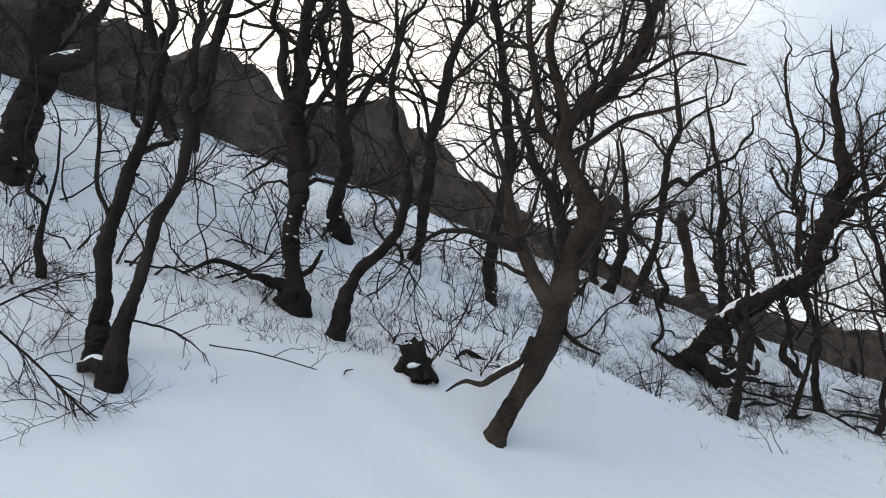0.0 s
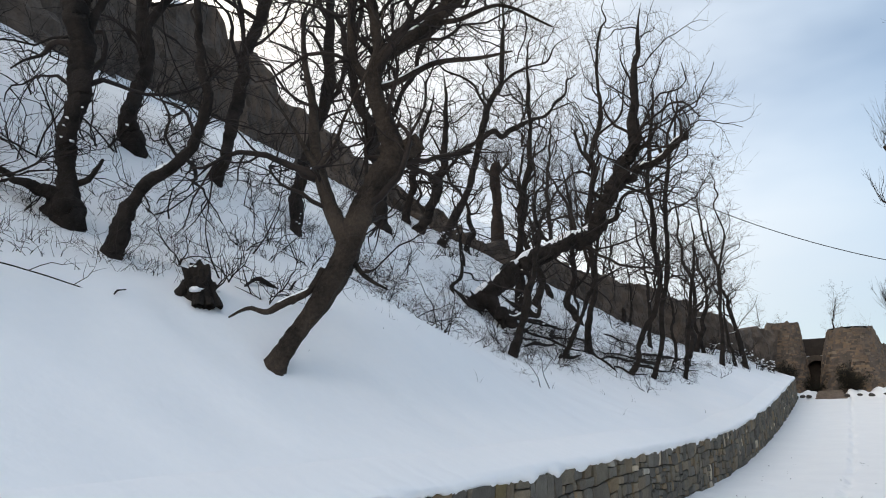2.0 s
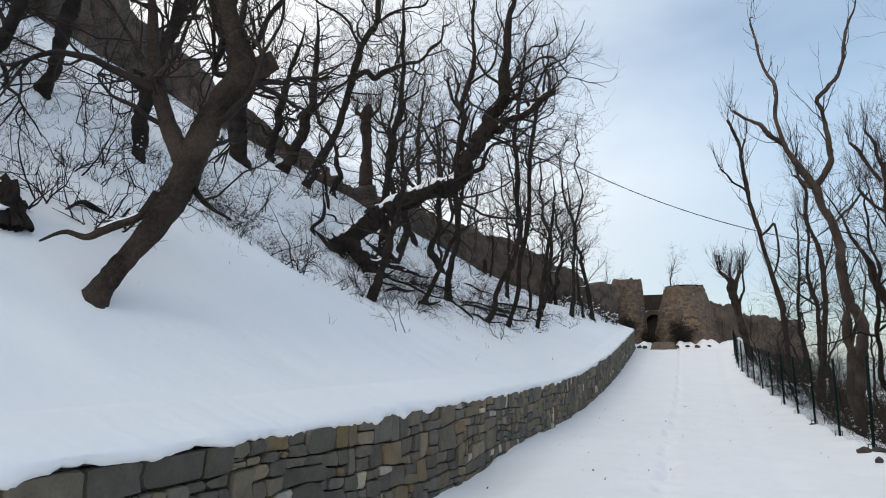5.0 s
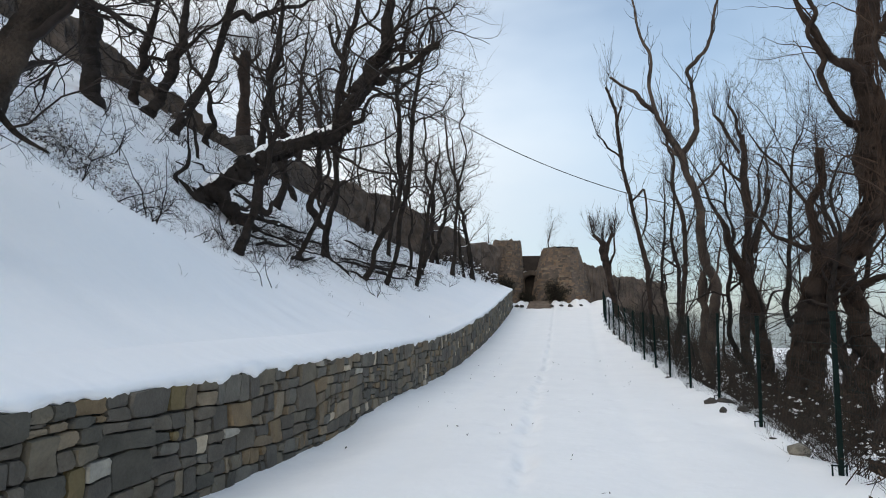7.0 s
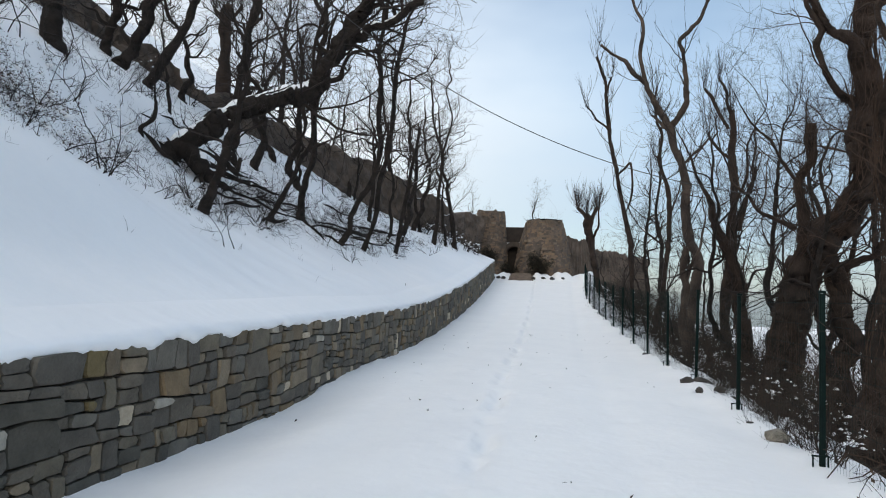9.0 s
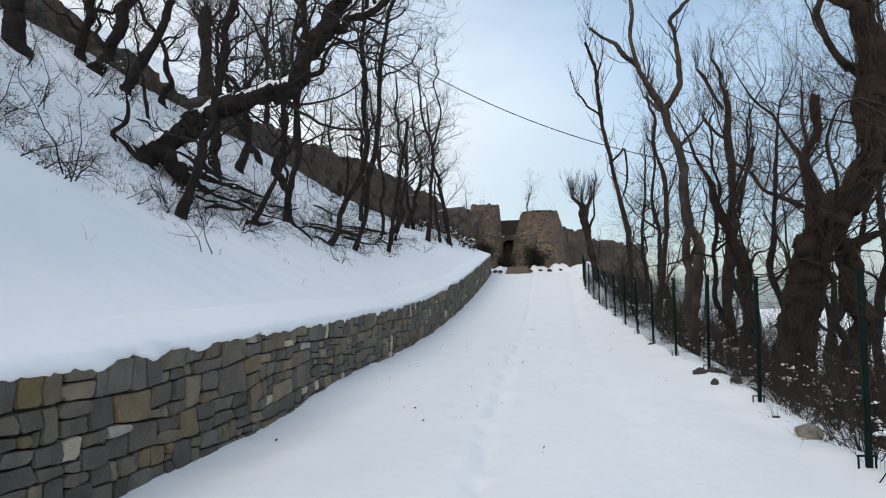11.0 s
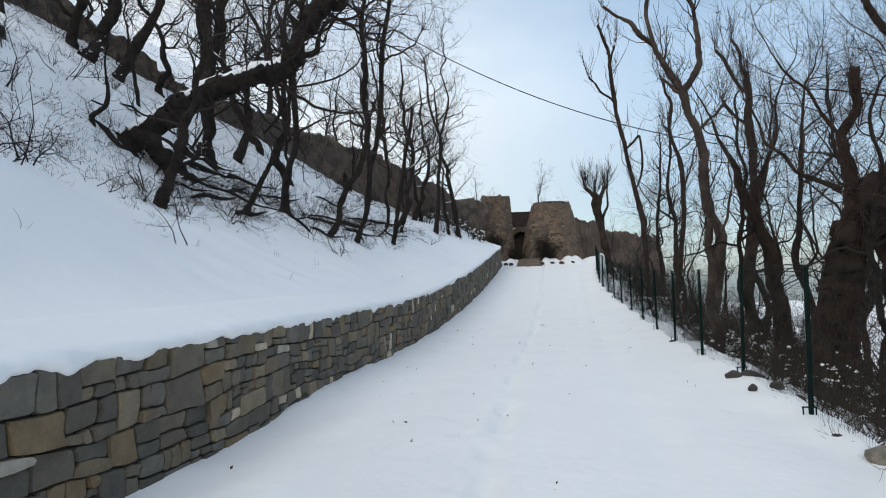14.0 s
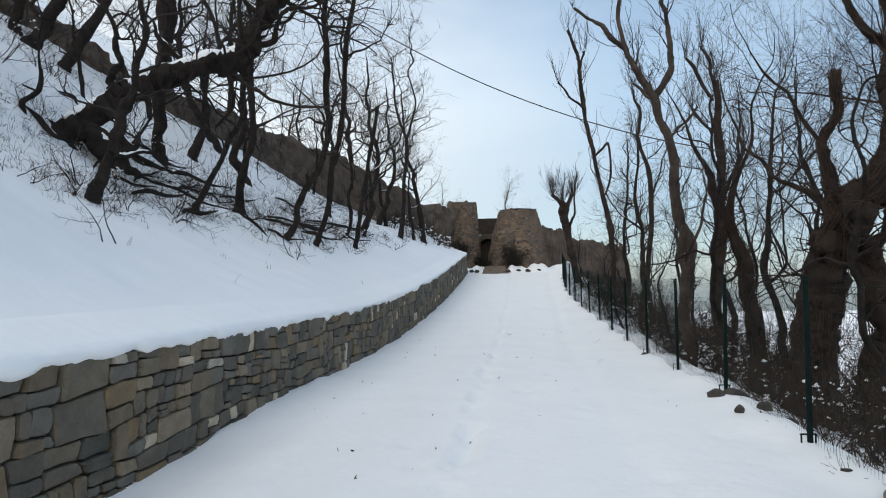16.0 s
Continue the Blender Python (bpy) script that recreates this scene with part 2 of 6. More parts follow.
def grow(rng, start, heading, length, r0, k, wiggle, lift):
    """N twigs from start points along headings; (N, K, 3) and radii."""
    n = len(start)
    pos, d = np.array(start, float), np.array(heading, float)
    d /= np.linalg.norm(d, axis=1, keepdims=True) + 1e-9
    ln = np.broadcast_to(np.asarray(length, float), (n,))
    out_p = [pos.copy()]
    for i in range(k - 1):
        d = d + rng.normal(0, wiggle, (n, 3)) + np.array([0, 0, lift])
        d /= np.linalg.norm(d, axis=1, keepdims=True)
        pos = pos + d * (ln / (k - 1))[:, None]
        out_p.append(pos.copy())
    taper = np.linspace(1, 0.25, k)[None] * np.broadcast_to(np.asarray(r0, float), (n,))[:, None]
    return np.stack(out_p, 1), taper


def sprout(rng, paths, count, spread=0.9, lo=0.25):
    """Start points and headings of count side twigs picked along paths (N, K, 3)."""
    n, k, _ = paths.shape
    which = rng.integers(0, n, count)
    f = lo + (1 - lo) * rng.random(count)
    at = np.clip(f * (k - 1), 0, k - 1.001)
    i = at.astype(int)
    w = (at - i)[:, None]
    a, b = paths[which, i], paths[which, i + 1]
    d = (b - a) / (np.linalg.norm(b - a, axis=1, keepdims=True) + 1e-9)
    side = rng.normal(0, 1, (count, 3))
    side /= np.linalg.norm(side, axis=1, keepdims=True)
    return a * (1 - w) + b * w, d + side * spread, which


# ---- the lie of the land ----
def ease(a, b, v):
    t = np.clip((v - a) / (b - a), 0, 1)
    return t * t * (3 - 2 * t)


def wall_x(y):
    """Face of the retaining wall beside the road."""
    return -2.74 - 0.036 * np.maximum(0, np.asarray(y, float) - 11.0) ** 1.04


def road_z(y):
    y = np.asarray(y, float)
    near = np.clip((y - 18) / 36, 0, None)
    return np.where(y < 54, 2.75 * np.minimum(near, 1) ** 1.5, 2.75 + np.minimum(y - 54, 30) * 0.045)


def wall_h(y):
    return np.clip(0.86 + 0.017 * (np.asarray(y, float) - 7), 0.82, 1.48)


def hill_z(x, y):
    x, y = np.asarray(x, float), np.asarray(y, float)
    d = np.maximum(wall_x(y) - x, 0)
    h = np.where(d < 6, 0.38 * d + 0.035 * d * d, 3.54 + 0.745 * (d - 6))
    h = np.where(d > 26, 18.44 + 0.35 * (d - 26), h)
    h = np.where(d > 80, 37.3, h)
    h = h + 0.55 * ease(1.2, 3.2, d) * (1 - ease(9, 14, y)) + (0.62 + 0.3 * ease(12, 17, y)) * ease(5.5, 8, d) * (1 - ease(19, 26, y)) * (1 - 0.75 * ease(9, 18, d)) - 0.45 * ease(3.5, 6, d) * ease(20, 26, y) * (1 - ease(8, 12, d))
    return road_z(y) * (1 - 0.6 * ease(4, 16, d)) + wall_h(y) * (1 - 0.3 * ease(3, 9, d)) + h


def fence_x(y):
    """Line of the fence: it bends in towards the wall, then straightens before the gate."""
    return np.interp(y, (12, 14.6, 17.2, 19.8, 22.4, 25, 27.6, 30.2, 33, 36, 39, 42, 46, 51, 56, 60), (2.87, 2.84, 2.77, 2.70, 2.62, 2.54, 2.44, 2.33, 2.18, 2.06, 1.96, 1.92, 2.0, 2.1, 2.6, 3.2))


def verge_x(y):
    """Brink of the snowy shoulder, past the fence by a hand's breadth or a pace."""
    y = np.asarray(y, float)
    return fence_x(y) + 0.15 + 0.38 * ease(15.2, 17.4, y) * (1 - ease(23, 32, y)) + 0.05 * np.sin(y * 2.3) + 0.03 * np.sin(y * 5.9 + 1)


def bank_z(x, y):
    """The wooded side below the fence."""
    x = np.asarray(x, float)
    d = np.maximum(x - verge_x(y), 0)
    dip = -0.10 * ease(1.9, 2.8, x) * (1 - ease(11.6, 13.6, np.asarray(y, float)))
    gutter = -0.20 * ease(1.3, 2.7, -x) * (1 - ease(9.5, 14.5, np.asarray(y, float)))
    return road_z(y) + gutter + dip - 0.46 * np.minimum(d, 14) - 0.12 * np.clip(d - 14, 0, 60) - 0.10 * ease(0, 0.5, d)


def land_z(x, y):
    left = np.asarray(x, float) < wall_x(y) - 0.16
    return np.where(left, hill_z(x, y), bank_z(x, y))


def lumps(x, y, s, amp, seed):
    """Soft uneven relief of the snow."""
    x, y = np.asarray(x, float), np.asarray(y, float)
    waves = np.random.default_rng(200 + seed)
    a = 0.0
    for _ in range(11):
        k, way, lag = s * math.exp(waves.uniform(-0.4, 1.3)), waves.uniform(0, 2 * math.pi), waves.uniform(0, 6.3)
        a = a + np.sin(x * k * math.cos(way) + y * k * math.sin(way) + lag) * (s / k) * 0.5
    return a * amp


# ---- ground: one sheet from horizon to horizon ----
def build_ground():
    u = np.concatenate([[-420, -260, -150, -100, -70, -50], np.arange(-40, -14, 1.0), np.arange(-14, -0.45, 0.22),
                        [-0.40, -0.30, -0.22, -0.18, -0.12, 0.0], np.arange(0.08, 6.0, 0.065), np.arange(6.1, 9.0, 0.16), np.arange(9, 30, 1.5), [34, 45, 60, 90, 150, 260, 420]])
    v = np.concatenate([[-400, -250, -150, -90, -60, -40, -28], np.arange(-20, 2, 1.0), np.arange(2, 4, 0.2), np.arange(4, 22, 0.08), np.arange(22, 40, 0.2), np.arange(40, 70, 0.6), np.arange(70, 100, 4.0), [110, 140, 200, 300, 420]])
    V, U = np.meshgrid(v, u, indexing="ij")
    X = wall_x(np.clip(V, -30, 64)) + U
    Y = V
    left = U < -0.19
    z = np.where(left, hill_z(X, Y), bank_z(X, Y))
    far_left = np.minimum(np.maximum(-U - 0.25, 0), 1)
    z += np.where(left, lumps(X, Y, 0.9, 0.05, 1) * far_left + lumps(X, Y, 3.1, 0.016, 2) * far_left, 0)
    on_road = (~left) & (X < verge_x(Y) + 0.12)
    # tyre and foot tracks pressed into the packed snow, banked snow at the wall foot and the fence
    way_x = np.interp(Y, (4, 9, 11.5, 13.9, 18.7, 24, 54), (0.05, -0.04, -0.17, -0.28, -0.46, -0.52, -1.4)) + 0.03 * np.sin(Y * 1.7) + 0.015 * np.sin(Y * 5.1)
    broken = np.clip(0.55 + 0.5 * np.sin(Y * 2.3) + 0.4 * np.sin(Y * 5.7 + 1), 0.1, 1.2)
    track = -0.075 * broken * np.exp(-((X - way_x) / 0.075) ** 2) + 0.018 * broken * np.exp(-((X - way_x + 0.13) / 0.07) ** 2) - 0.030 * np.exp(-((X - 1.23) / 0.22) ** 2) - 0.022 * np.exp(-((X - way_x + 1.2) / 0.25) ** 2)
    foot = 0.025 * np.exp(-(U / 0.32) ** 2) * (1 + 0.45 * np.sin(Y * 2.1) + 0.3 * np.sin(Y * 5.3))
    prints = np.zeros_like(X)
    step = np.random.default_rng(6)
    for n in range(64):
        fy = 4.2 + n * 0.30 + step.normal(0, 0.03)
        fx = float(np.interp(fy, (4, 9, 13.9, 18.7, 24), (0.05, -0.04, -0.28, -0.46, -0.52))) + (0.09 if n % 2 else -0.09) + step.normal(0, 0.03)
        prints -= step.uniform(0.010, 0.035) * np.exp(-((X - fx) / 0.055) ** 4 - ((Y - fy) / 0.13) ** 4)
    for n in range(26):
        fx, fy = step.uniform(-2.0, 2.4), step.uniform(5, 20)
        prints -= step.uniform(0.008, 0.03) * np.exp(-((X - fx) / 0.08) ** 2 - ((Y - fy) / 0.12) ** 2)
    verge = 0.06 * np.exp(-((X - fence_x(Y)) / 0.35) ** 2) * (1 + 0.6 * np.sin(Y * 1.7) + 0.4 * np.sin(Y * 4.1))
    z += np.where(on_road, track + prints + foot + verge + lumps(X, Y, 1.3, 0.006, 4) + lumps(X, Y, 6.0, 0.0035, 5), 0)
    past = np.clip(X - verge_x(Y), 0, 1)
    z += np.where(~left, (lumps(X, Y, 1.9, 0.05, 6) + lumps(X, Y, 6.1, 0.02, 8)) * past, 0)
    # the heaped snow before the gate, with the steps cleared through it
    clear = 1 - np.exp(-((X + 2.6) / 1.0) ** 4)
    z += np.where(on_road, 0.55 * ease(54.8, 56.6, Y) * (1 - ease(58.5, 59.5, Y)) * clear * (1 + 0.25 * np.sin(X * 3.1) + 0.15 * np.sin(X * 7.3 + Y)), 0)
    nv, nu = U.shape
    idx = np.arange(nv * nu).reshape(nv, nu)
    q = np.stack([idx[:-1, :-1], idx[:-1, 1:], idx[1:, 1:], idx[1:, :-1]], -1).reshape(-1, 4)
    me = mesh_from(np.stack([X, Y, z], -1), q)
    me.materials.append(M_SNOW)
    me.materials.append(M_ROAD)
    mids = (on_road[:-1, :-1] & on_road[1:, 1:]).reshape(-1)
    me.polygons.foreach_set("material_index", mids.astype(np.int32))
    tagged(part("ground", me, M_SNOW), "snow-covered hillside and packed snowy road between wall and fence", "ground", kind="structure")


build_ground()

# ---- the retaining wall: core, then stones (at the end of the file), then its cap of snow ----
WALL_Y0, WALL_Y1 = -6.0, 54.0


def build_wall_core():
    ys = np.arange(WALL_Y0, WALL_Y1 + 0.1, 0.5)
    rows = []
    for y in ys:
        x, z, h = float(wall_x(y)) - 0.035, float(road_z(y)), float(wall_h(y))
        rows.append([(x, y, z - 0.4), (x, y, z + h - 0.06), (x - 0.30, y, z + h - 0.06), (x - 0.30, y, z - 0.4)])
    v = np.array(rows).reshape(-1, 3)
    i = np.arange(len(ys) - 1)[:, None] * 4
    j = np.arange(4)[None]
    q = np.stack([i + j, i + 4 + j, i + 4 + (j + 1) % 4, i + (j + 1) % 4], -1).reshape(-1, 4)
    ends = [(0, 1, 2, 3), tuple(len(v) - 4 + n for n in (3, 2, 1, 0))]
    return tagged(part("wall_roadside", mesh_from(v, np.vstack([q, ends]), smooth=False), M_MORTAR), "grey and ochre rubble-stone retaining wall beside the snowy road", "wall", kind="structure")


wall_roadside = build_wall_core()


def build_wall_snow():
    """The thick blanket that ends in a ragged lip above the stones."""
    rng = np.random.default_rng(5)
    ys = np.arange(WALL_Y0, WALL_Y1, 0.045)
    rag = np.convolve(rng.normal(0, 1, len(ys)), np.ones(5) / 5, "same") * 0.035 + np.convolve(rng.normal(0, 1, len(ys)), np.ones(25) / 25, "same") * 0.09
    swell = np.convolve(rng.normal(0, 1, len(ys)), np.ones(40) / 40, "same") * 0.16
    x, top = wall_x(ys), road_z(ys) + wall_h(ys)
    prof = [(-0.75, 0.30), (-0.45, 0.20), (-0.22, 0.13), (-0.06, 0.085), (0.02, 0.045), (0.045, 0.0), (0.03, -0.045), (-0.02, -0.05), (-0.10, -0.02)]
    rows = []
    for n, (dx, dz) in enumerate(prof):
        w = (0, 0.2, 0.6, 1, 1, 1, 1, 1, 0.5)[n]
        base = hill_z(x + dx, ys) if dx < -0.25 else top
        zz = base + (dz if dx >= -0.25 else -0.03 + 0.09 * (n == 1)) + w * (swell * 0.35) - (rag * 0.9 if n >= 5 else 0) * 1.0
        rows.append(np.stack([x + dx + w * (rag * 0.35 + swell * 0.3), ys, zz], -1))
    v = np.stack(rows, 1)
    n, k = v.shape[:2]
    idx = np.arange(n * k).reshape(n, k)
    q = np.stack([idx[:-1, :-1], idx[1:, :-1], idx[1:, 1:], idx[:-1, 1:]], -1).reshape(-1, 4)
    tagged(part("snow_cap", mesh_from(v, q), M_SNOW), "thick ragged cap of snow lying on the stone wall", "snow", kind="structure")


build_wall_snow()


# ---- the old fortress on the ridge ----
def fort_line(a):
    """Plan of the curtain wall, from the gate (a = 0) up the hill (a = 1)."""
    pts = np.array([(-5.6, 58.5), (-14.0, 42.0), (-20.0, 28.0), (-22.0, 18.0), (-21.0, 13.6), (-18.6, 9.4), (-18.1, 6.5), (-17.2, 4.2), (-15.4, 1.5), (-14.0, -4.0), (-13.5, -16.0)])
    s = np.concatenate([[0], np.cumsum(np.linalg.norm(np.diff(pts, axis=0), axis=1))])
    return np.stack([np.interp(a * s[-1], s, pts[:, 0]), np.interp(a * s[-1], s, pts[:, 1])], -1), s[-1]


def fort_top(y):
    return np.interp(y, (-16, -4, 1, 2.4, 3.3, 4.2, 5, 5.8, 6.5, 7.2, 8, 8.8, 9.4, 10.4, 11.4, 12.4, 13.6, 15, 16.5, 18, 20, 22, 24.5, 28, 32, 39, 47, 55, 60), (12.7, 12.7, 12.7, 13.2, 13.7, 14.0, 14.2, 14.1, 14.3, 14.8, 15.4, 15.3, 15.2, 15.4, 15.4, 15.7, 16.3, 17.0, 18.5, 19.2, 18.0, 15.9, 15.5, 14.0, 11.9, 10.8, 9.9, 8.1, 7.8))


def build_curtain():
    rng = np.random.default_rng(11)
    a = np.linspace(0, 1, 420)
    p, _ = fort_line(a)
    crumble = np.convolve(rng.normal(0, 1, len(a)), np.ones(7) / 7, "same") * 0.5
    top = fort_top(p[:, 1]) + crumble
    d = np.gradient(p, axis=0)
    d /= np.linalg.norm(d, axis=1, keepdims=True)
    side = np.stack([-d[:, 1], d[:, 0]], -1)
    side *= -np.sign(side[:, :1])
    side = -side
    foot = hill_z(p[:, 0], p[:, 1]) - 2.5
    rows = []
    levels = np.linspace(0, 1, 15)
    drift = np.convolve(rng.normal(0, 1, len(a)), np.ones(9) / 9, "same") * 1.6
    for f in levels:
        bulge = np.convolve(rng.normal(0, 1, len(a)), np.ones(2) / 2, "same") * 0.15 + 0.45 * (1 - f) + drift * (1 - f)
        rows.append(np.column_stack([p + side * bulge[:, None], foot + (top - foot) * f]))
    for f in (1.0, 0.0):
        rows.append(np.column_stack([p - side * 1.3, foot + (top - foot) * f]))
    v = np.stack(rows, 1)
    n, k = v.shape[:2]
    idx = np.arange(n * k).reshape(n, k)
    q = np.stack([idx[:-1, :-1], idx[1:, :-1], idx[1:, 1:], idx[:-1, 1:]], -1).reshape(-1, 4)
    fort = tagged(part("wall_fortress", mesh_from(v, q, smooth=False), M_FORT), "ruined brown stone fortress wall climbing the snowy ridge", "fortress wall", kind="structure")
    # snow lying in patches along the broken crest
    runs = []
    for s in range(6, 410, 23):
        m = min(9, 418 - s)
        mid = p[s:s + m] - side[s:s + m] * 0.55
        path = np.column_stack([mid, top[s:s + m] + 0.02])
        rad = 0.22 * np.sin(np.linspace(0.25, math.pi - 0.25, m))
        runs.append(tubes(path[None], rad[None], 6))
    vv, qq = joined(runs)
    part("snow_patches", mesh_from(vv, qq), M_SNOW, fort)
    return fort


wall_fortress = build_curtain()


def tower(name, x, y, z0, z1, r0, r1, seed, label):
    """A battered round tower with courses of separate stones over a solid core."""
    rng = np.random.default_rng(seed)
    t = thing(name, (x, y, z0), label, "tower", "fortress gate towers")
    k, n = 14, 40
    ang = np.arange(n) * 2 * np.pi / n
    rows = []
    for i in range(k):
        f = i / (k - 1)
        r = r0 + (r1 - r0) * f ** 1.7
        wob = rng.normal(0, 0.04, n)
        rows.append(np.stack([(r + wob) * np.cos(ang), (r + wob) * np.sin(ang), np.full(n, -1.5 + (z1 - z0 + 1.5) * f) + (rng.normal(0, 0.10, n) if i == k - 1 else 0)], -1))
    v = np.concatenate(rows)
    idx = np.arange(k * n).reshape(k, n)
    q = np.stack([idx[:-1], np.roll(idx[:-1], -1, 1), np.roll(idx[1:], -1, 1), idx[1:]], -1).reshape(-1, 4)
    v = np.vstack([v, [(0, 0, z1 - z0 + 0.05)]])
    tris = [(idx[-1, i], idx[-1, (i + 1) % n], len(v) - 1) for i in range(n)]
    part("core", mesh_from(v, q, tris, smooth=False), M_FORT, t)
    vs, qs, at = [], [], 0
    z = 0.0
    while z < z1 - z0 - 0.15:
        ch = rng.uniform(0.10, 0.21)
        f = (z + 1.5) / (z1 - z0 + 1.5)
        r = r0 + (r1 - r0) * f ** 1.7
        a = math.pi - 0.4
        while a < 2 * math.pi + 0.4:
            w = rng.uniform(0.12, 0.40) / r
            if rng.random() < 0.82:
                out_r = r + rng.uniform(-0.02, 0.06)
                g = 0.010
                for aa, zz, rr in [(a + g / r, z + g, out_r), (a + w - g / r, z + g, out_r), (a + w - g / r, z + ch - g, out_r - 0.02), (a + g / r, z + ch - g, out_r - 0.02)]:
                    zz += rng.normal(0, 0.022)
                    aa += rng.normal(0, 0.022) / r
                    vs.append((rr * math.cos(aa), rr * math.sin(aa), zz))
                for aa, zz in [(a, z), (a + w, z), (a + w, z + ch), (a, z + ch)]:
                    vs.append(((r - 0.05) * math.cos(aa), (r - 0.05) * math.sin(aa), zz))
                qs += [(at, at + 1, at + 2, at + 3), (at + 4, at + 5, at + 1, at), (at + 5, at + 6, at + 2, at + 1), (at + 6, at + 7, at + 3, at + 2), (at + 7, at + 4, at, at + 3)]
                at += 8
            a += w
        z += ch
    part("stonework", mesh_from(vs, qs, smooth=False), M_FORT_BLOCK, t, kind="stuff")
    cap = [(0, 0, z1 - z0 + 0.16)]
    for i in range(n):
        rr = r1 * 0.93 + rng.normal(0, 0.05)
        cap.append((rr * math.cos(ang[i]), rr * math.sin(ang[i]), z1 - z0 + 0.04))
    part("snow_top", mesh_from(cap, None, [(0, 1 + i, 1 + (i + 1) % n) for i in range(n)]), M_SNOW, t)
    return t


tower("gate_tower", -5.45, 59.5, 3.2, 8.55, 1.55, 1.15, 21, "round brown stone gate tower with a broken top")
tower("gate_tower", -1.00, 60.0, 2.9, 7.95, 2.65, 1.45, 22, "broad battered brown stone gate tower with patched masonry")


def box(bm, cx, cy, cz, sx, sy, sz, jitter=0.0, rng=None):
    made = bmesh.ops.create_cube(bm, size=1.0)["verts"]
    for vert in made:
        vert.co = Vector((cx + vert.co.x * sx, cy + vert.co.y * sy, cz + vert.co.z * sz))
        if jitter:
            vert.co += Vector(rng.normal(0, jitter, 3))
    return made


def build_gate():
    rng = np.random.default_rng(9)
    t = thing("gatehouse", (-3.6, 61.8, 3.0), "gatehouse wall with an arched passage between the towers, recess shade painted dark", "gate")
    # two jambs and a stepped arch over the passage
    for cx in (-0.85, 0.95):
        bm = bmesh.new()
        box(bm, cx, 0, 1.2, 0.5, 0.9, 3.4)
        part("jamb", bm, M_FORT, t)
    bm = bmesh.new()
    for i in range(9):
        a0, a1 = math.pi * i / 9, math.pi * (i + 1) / 9
        r0, r1 = 0.65, 1.1
        vs = [bm.verts.new((0.05 + r * math.cos(a), y, 2.3 + r * 0.9 * math.sin(a))) for y in (-0.45, 0.45) for a, r in ((a0, r0), (a1, r0), (a1, r1), (a0, r1))]
        for f in ((0, 1, 2, 3), (7, 6, 5, 4), (0, 4, 5, 1), (3, 2, 6, 7), (1, 5, 6, 2), (4, 0, 3, 7)):
            bm.faces.new([vs[j] for j in f])
    part("arch", bm, M_FORT, t)
    # the wall above the arch, its recess shade painted on as near-black
    bm = bmesh.new()
    box(bm, 0.05, 0.15, 3.9, 2.3, 0.6, 1.35)
    part("upper_wall", bm, M_DARK, t)
    # dark panel added across the passage, where there is only shade
    bm = bmesh.new()
    box(bm, 0.05, 0.5, 1.4, 1.5, 0.12, 3.0)
    part("passage_shade", bm, M_DARK, t, "near-black panel standing in for the shade in the passage")
    bm = bmesh.new()
    box(bm, 0.05, -0.2, 3.15, 1.9, 0.5, 0.12, 0.03, rng)
    part("snow_ledge", bm, M_SNOW, t)


build_gate()


def build_right_curtain():
    rng = np.random.default_rng(13)
    xs = np.linspace(0.6, 7.5, 90)
    ys = 60.0 + 0.12 * (xs - 0.6)
    top = np.interp(xs, (0.6, 2.6, 3.0, 8, 16, 30), (6.7, 6.25, 5.7, 5.0, 3.8, 2.0)) + np.convolve(rng.normal(0, 1, 90), np.ones(3) / 3, "same") * 0.15
    low = bank_z(xs, ys) - 2
    rows = [np.stack([xs, ys - 0.3 * (1 - f) + rng.normal(0, 0.05, 90), low + (top - low) * f], -1) for f in np.linspace(0, 1, 12)]
    rows += [np.stack([xs, ys + 1.1, low + (top - low) * f], -1) for f in (1.0, 0.0)]
    v = np.stack(rows, 1)
    idx = np.arange(90 * 14).reshape(90, 14)
    q = np.stack([idx[:-1, :-1], idx[1:, :-1], idx[1:, 1:], idx[:-1, 1:]], -1).reshape(-1, 4)
    tagged(part("wall_fortress_lower", mesh_from(v, q, smooth=False), M_FORT), "low brown stone curtain wall running down from the gate", "fortress wall", kind="structure")


build_right_curtain()


def build_steps():
    rng = np.random.default_rng(3)
    t = thing("stone_steps", (-2.6, 55.0, 2.75), "worn stone steps partly swept of snow before the gate", "steps")
    for i in range(5):
        bm = bmesh.new()
        box(bm, rng.normal(0, 0.03), i * 0.42, 0.05 + i * 0.13, 1.9 - 0.1 * i, 0.5, 0.16, 0.012, rng)
        bmesh.ops.bevel(bm, geom=bm.edges[:], offset=0.02, segments=1, affect="EDGES")
        part("step", bm, M_STEP, t)


build_steps()


def boulder(name, x, y, z, size, seed, mat, label, group="", snow=False):
    rng = np.random.default_rng(seed)
    bm = bmesh.new()
    bmesh.ops.create_icosphere(bm, subdivisions=2, radius=1.0)
    for vert in bm.verts:
        n = vert.co.normalized()
        vert.co = n * (1 + 0.22 * noise.noise(n * 1.7 + Vector((seed, 0, 0))) + 0.16 * noise.noise(n * 4 + Vector((0, seed, 0))))
        vert.co = Vector((vert.co.x * size[0], vert.co.y * size[1], max(vert.co.z, -0.45) * size[2]))
    for face in bm.faces:
        face.smooth = False
    ob = part(name, bm, mat)
    ob.location = (x, y, z)
    ob.rotation_euler = (0, 0, float(rng.uniform(0, 6)))
    tagged(ob, label, "rock", group)
    return ob


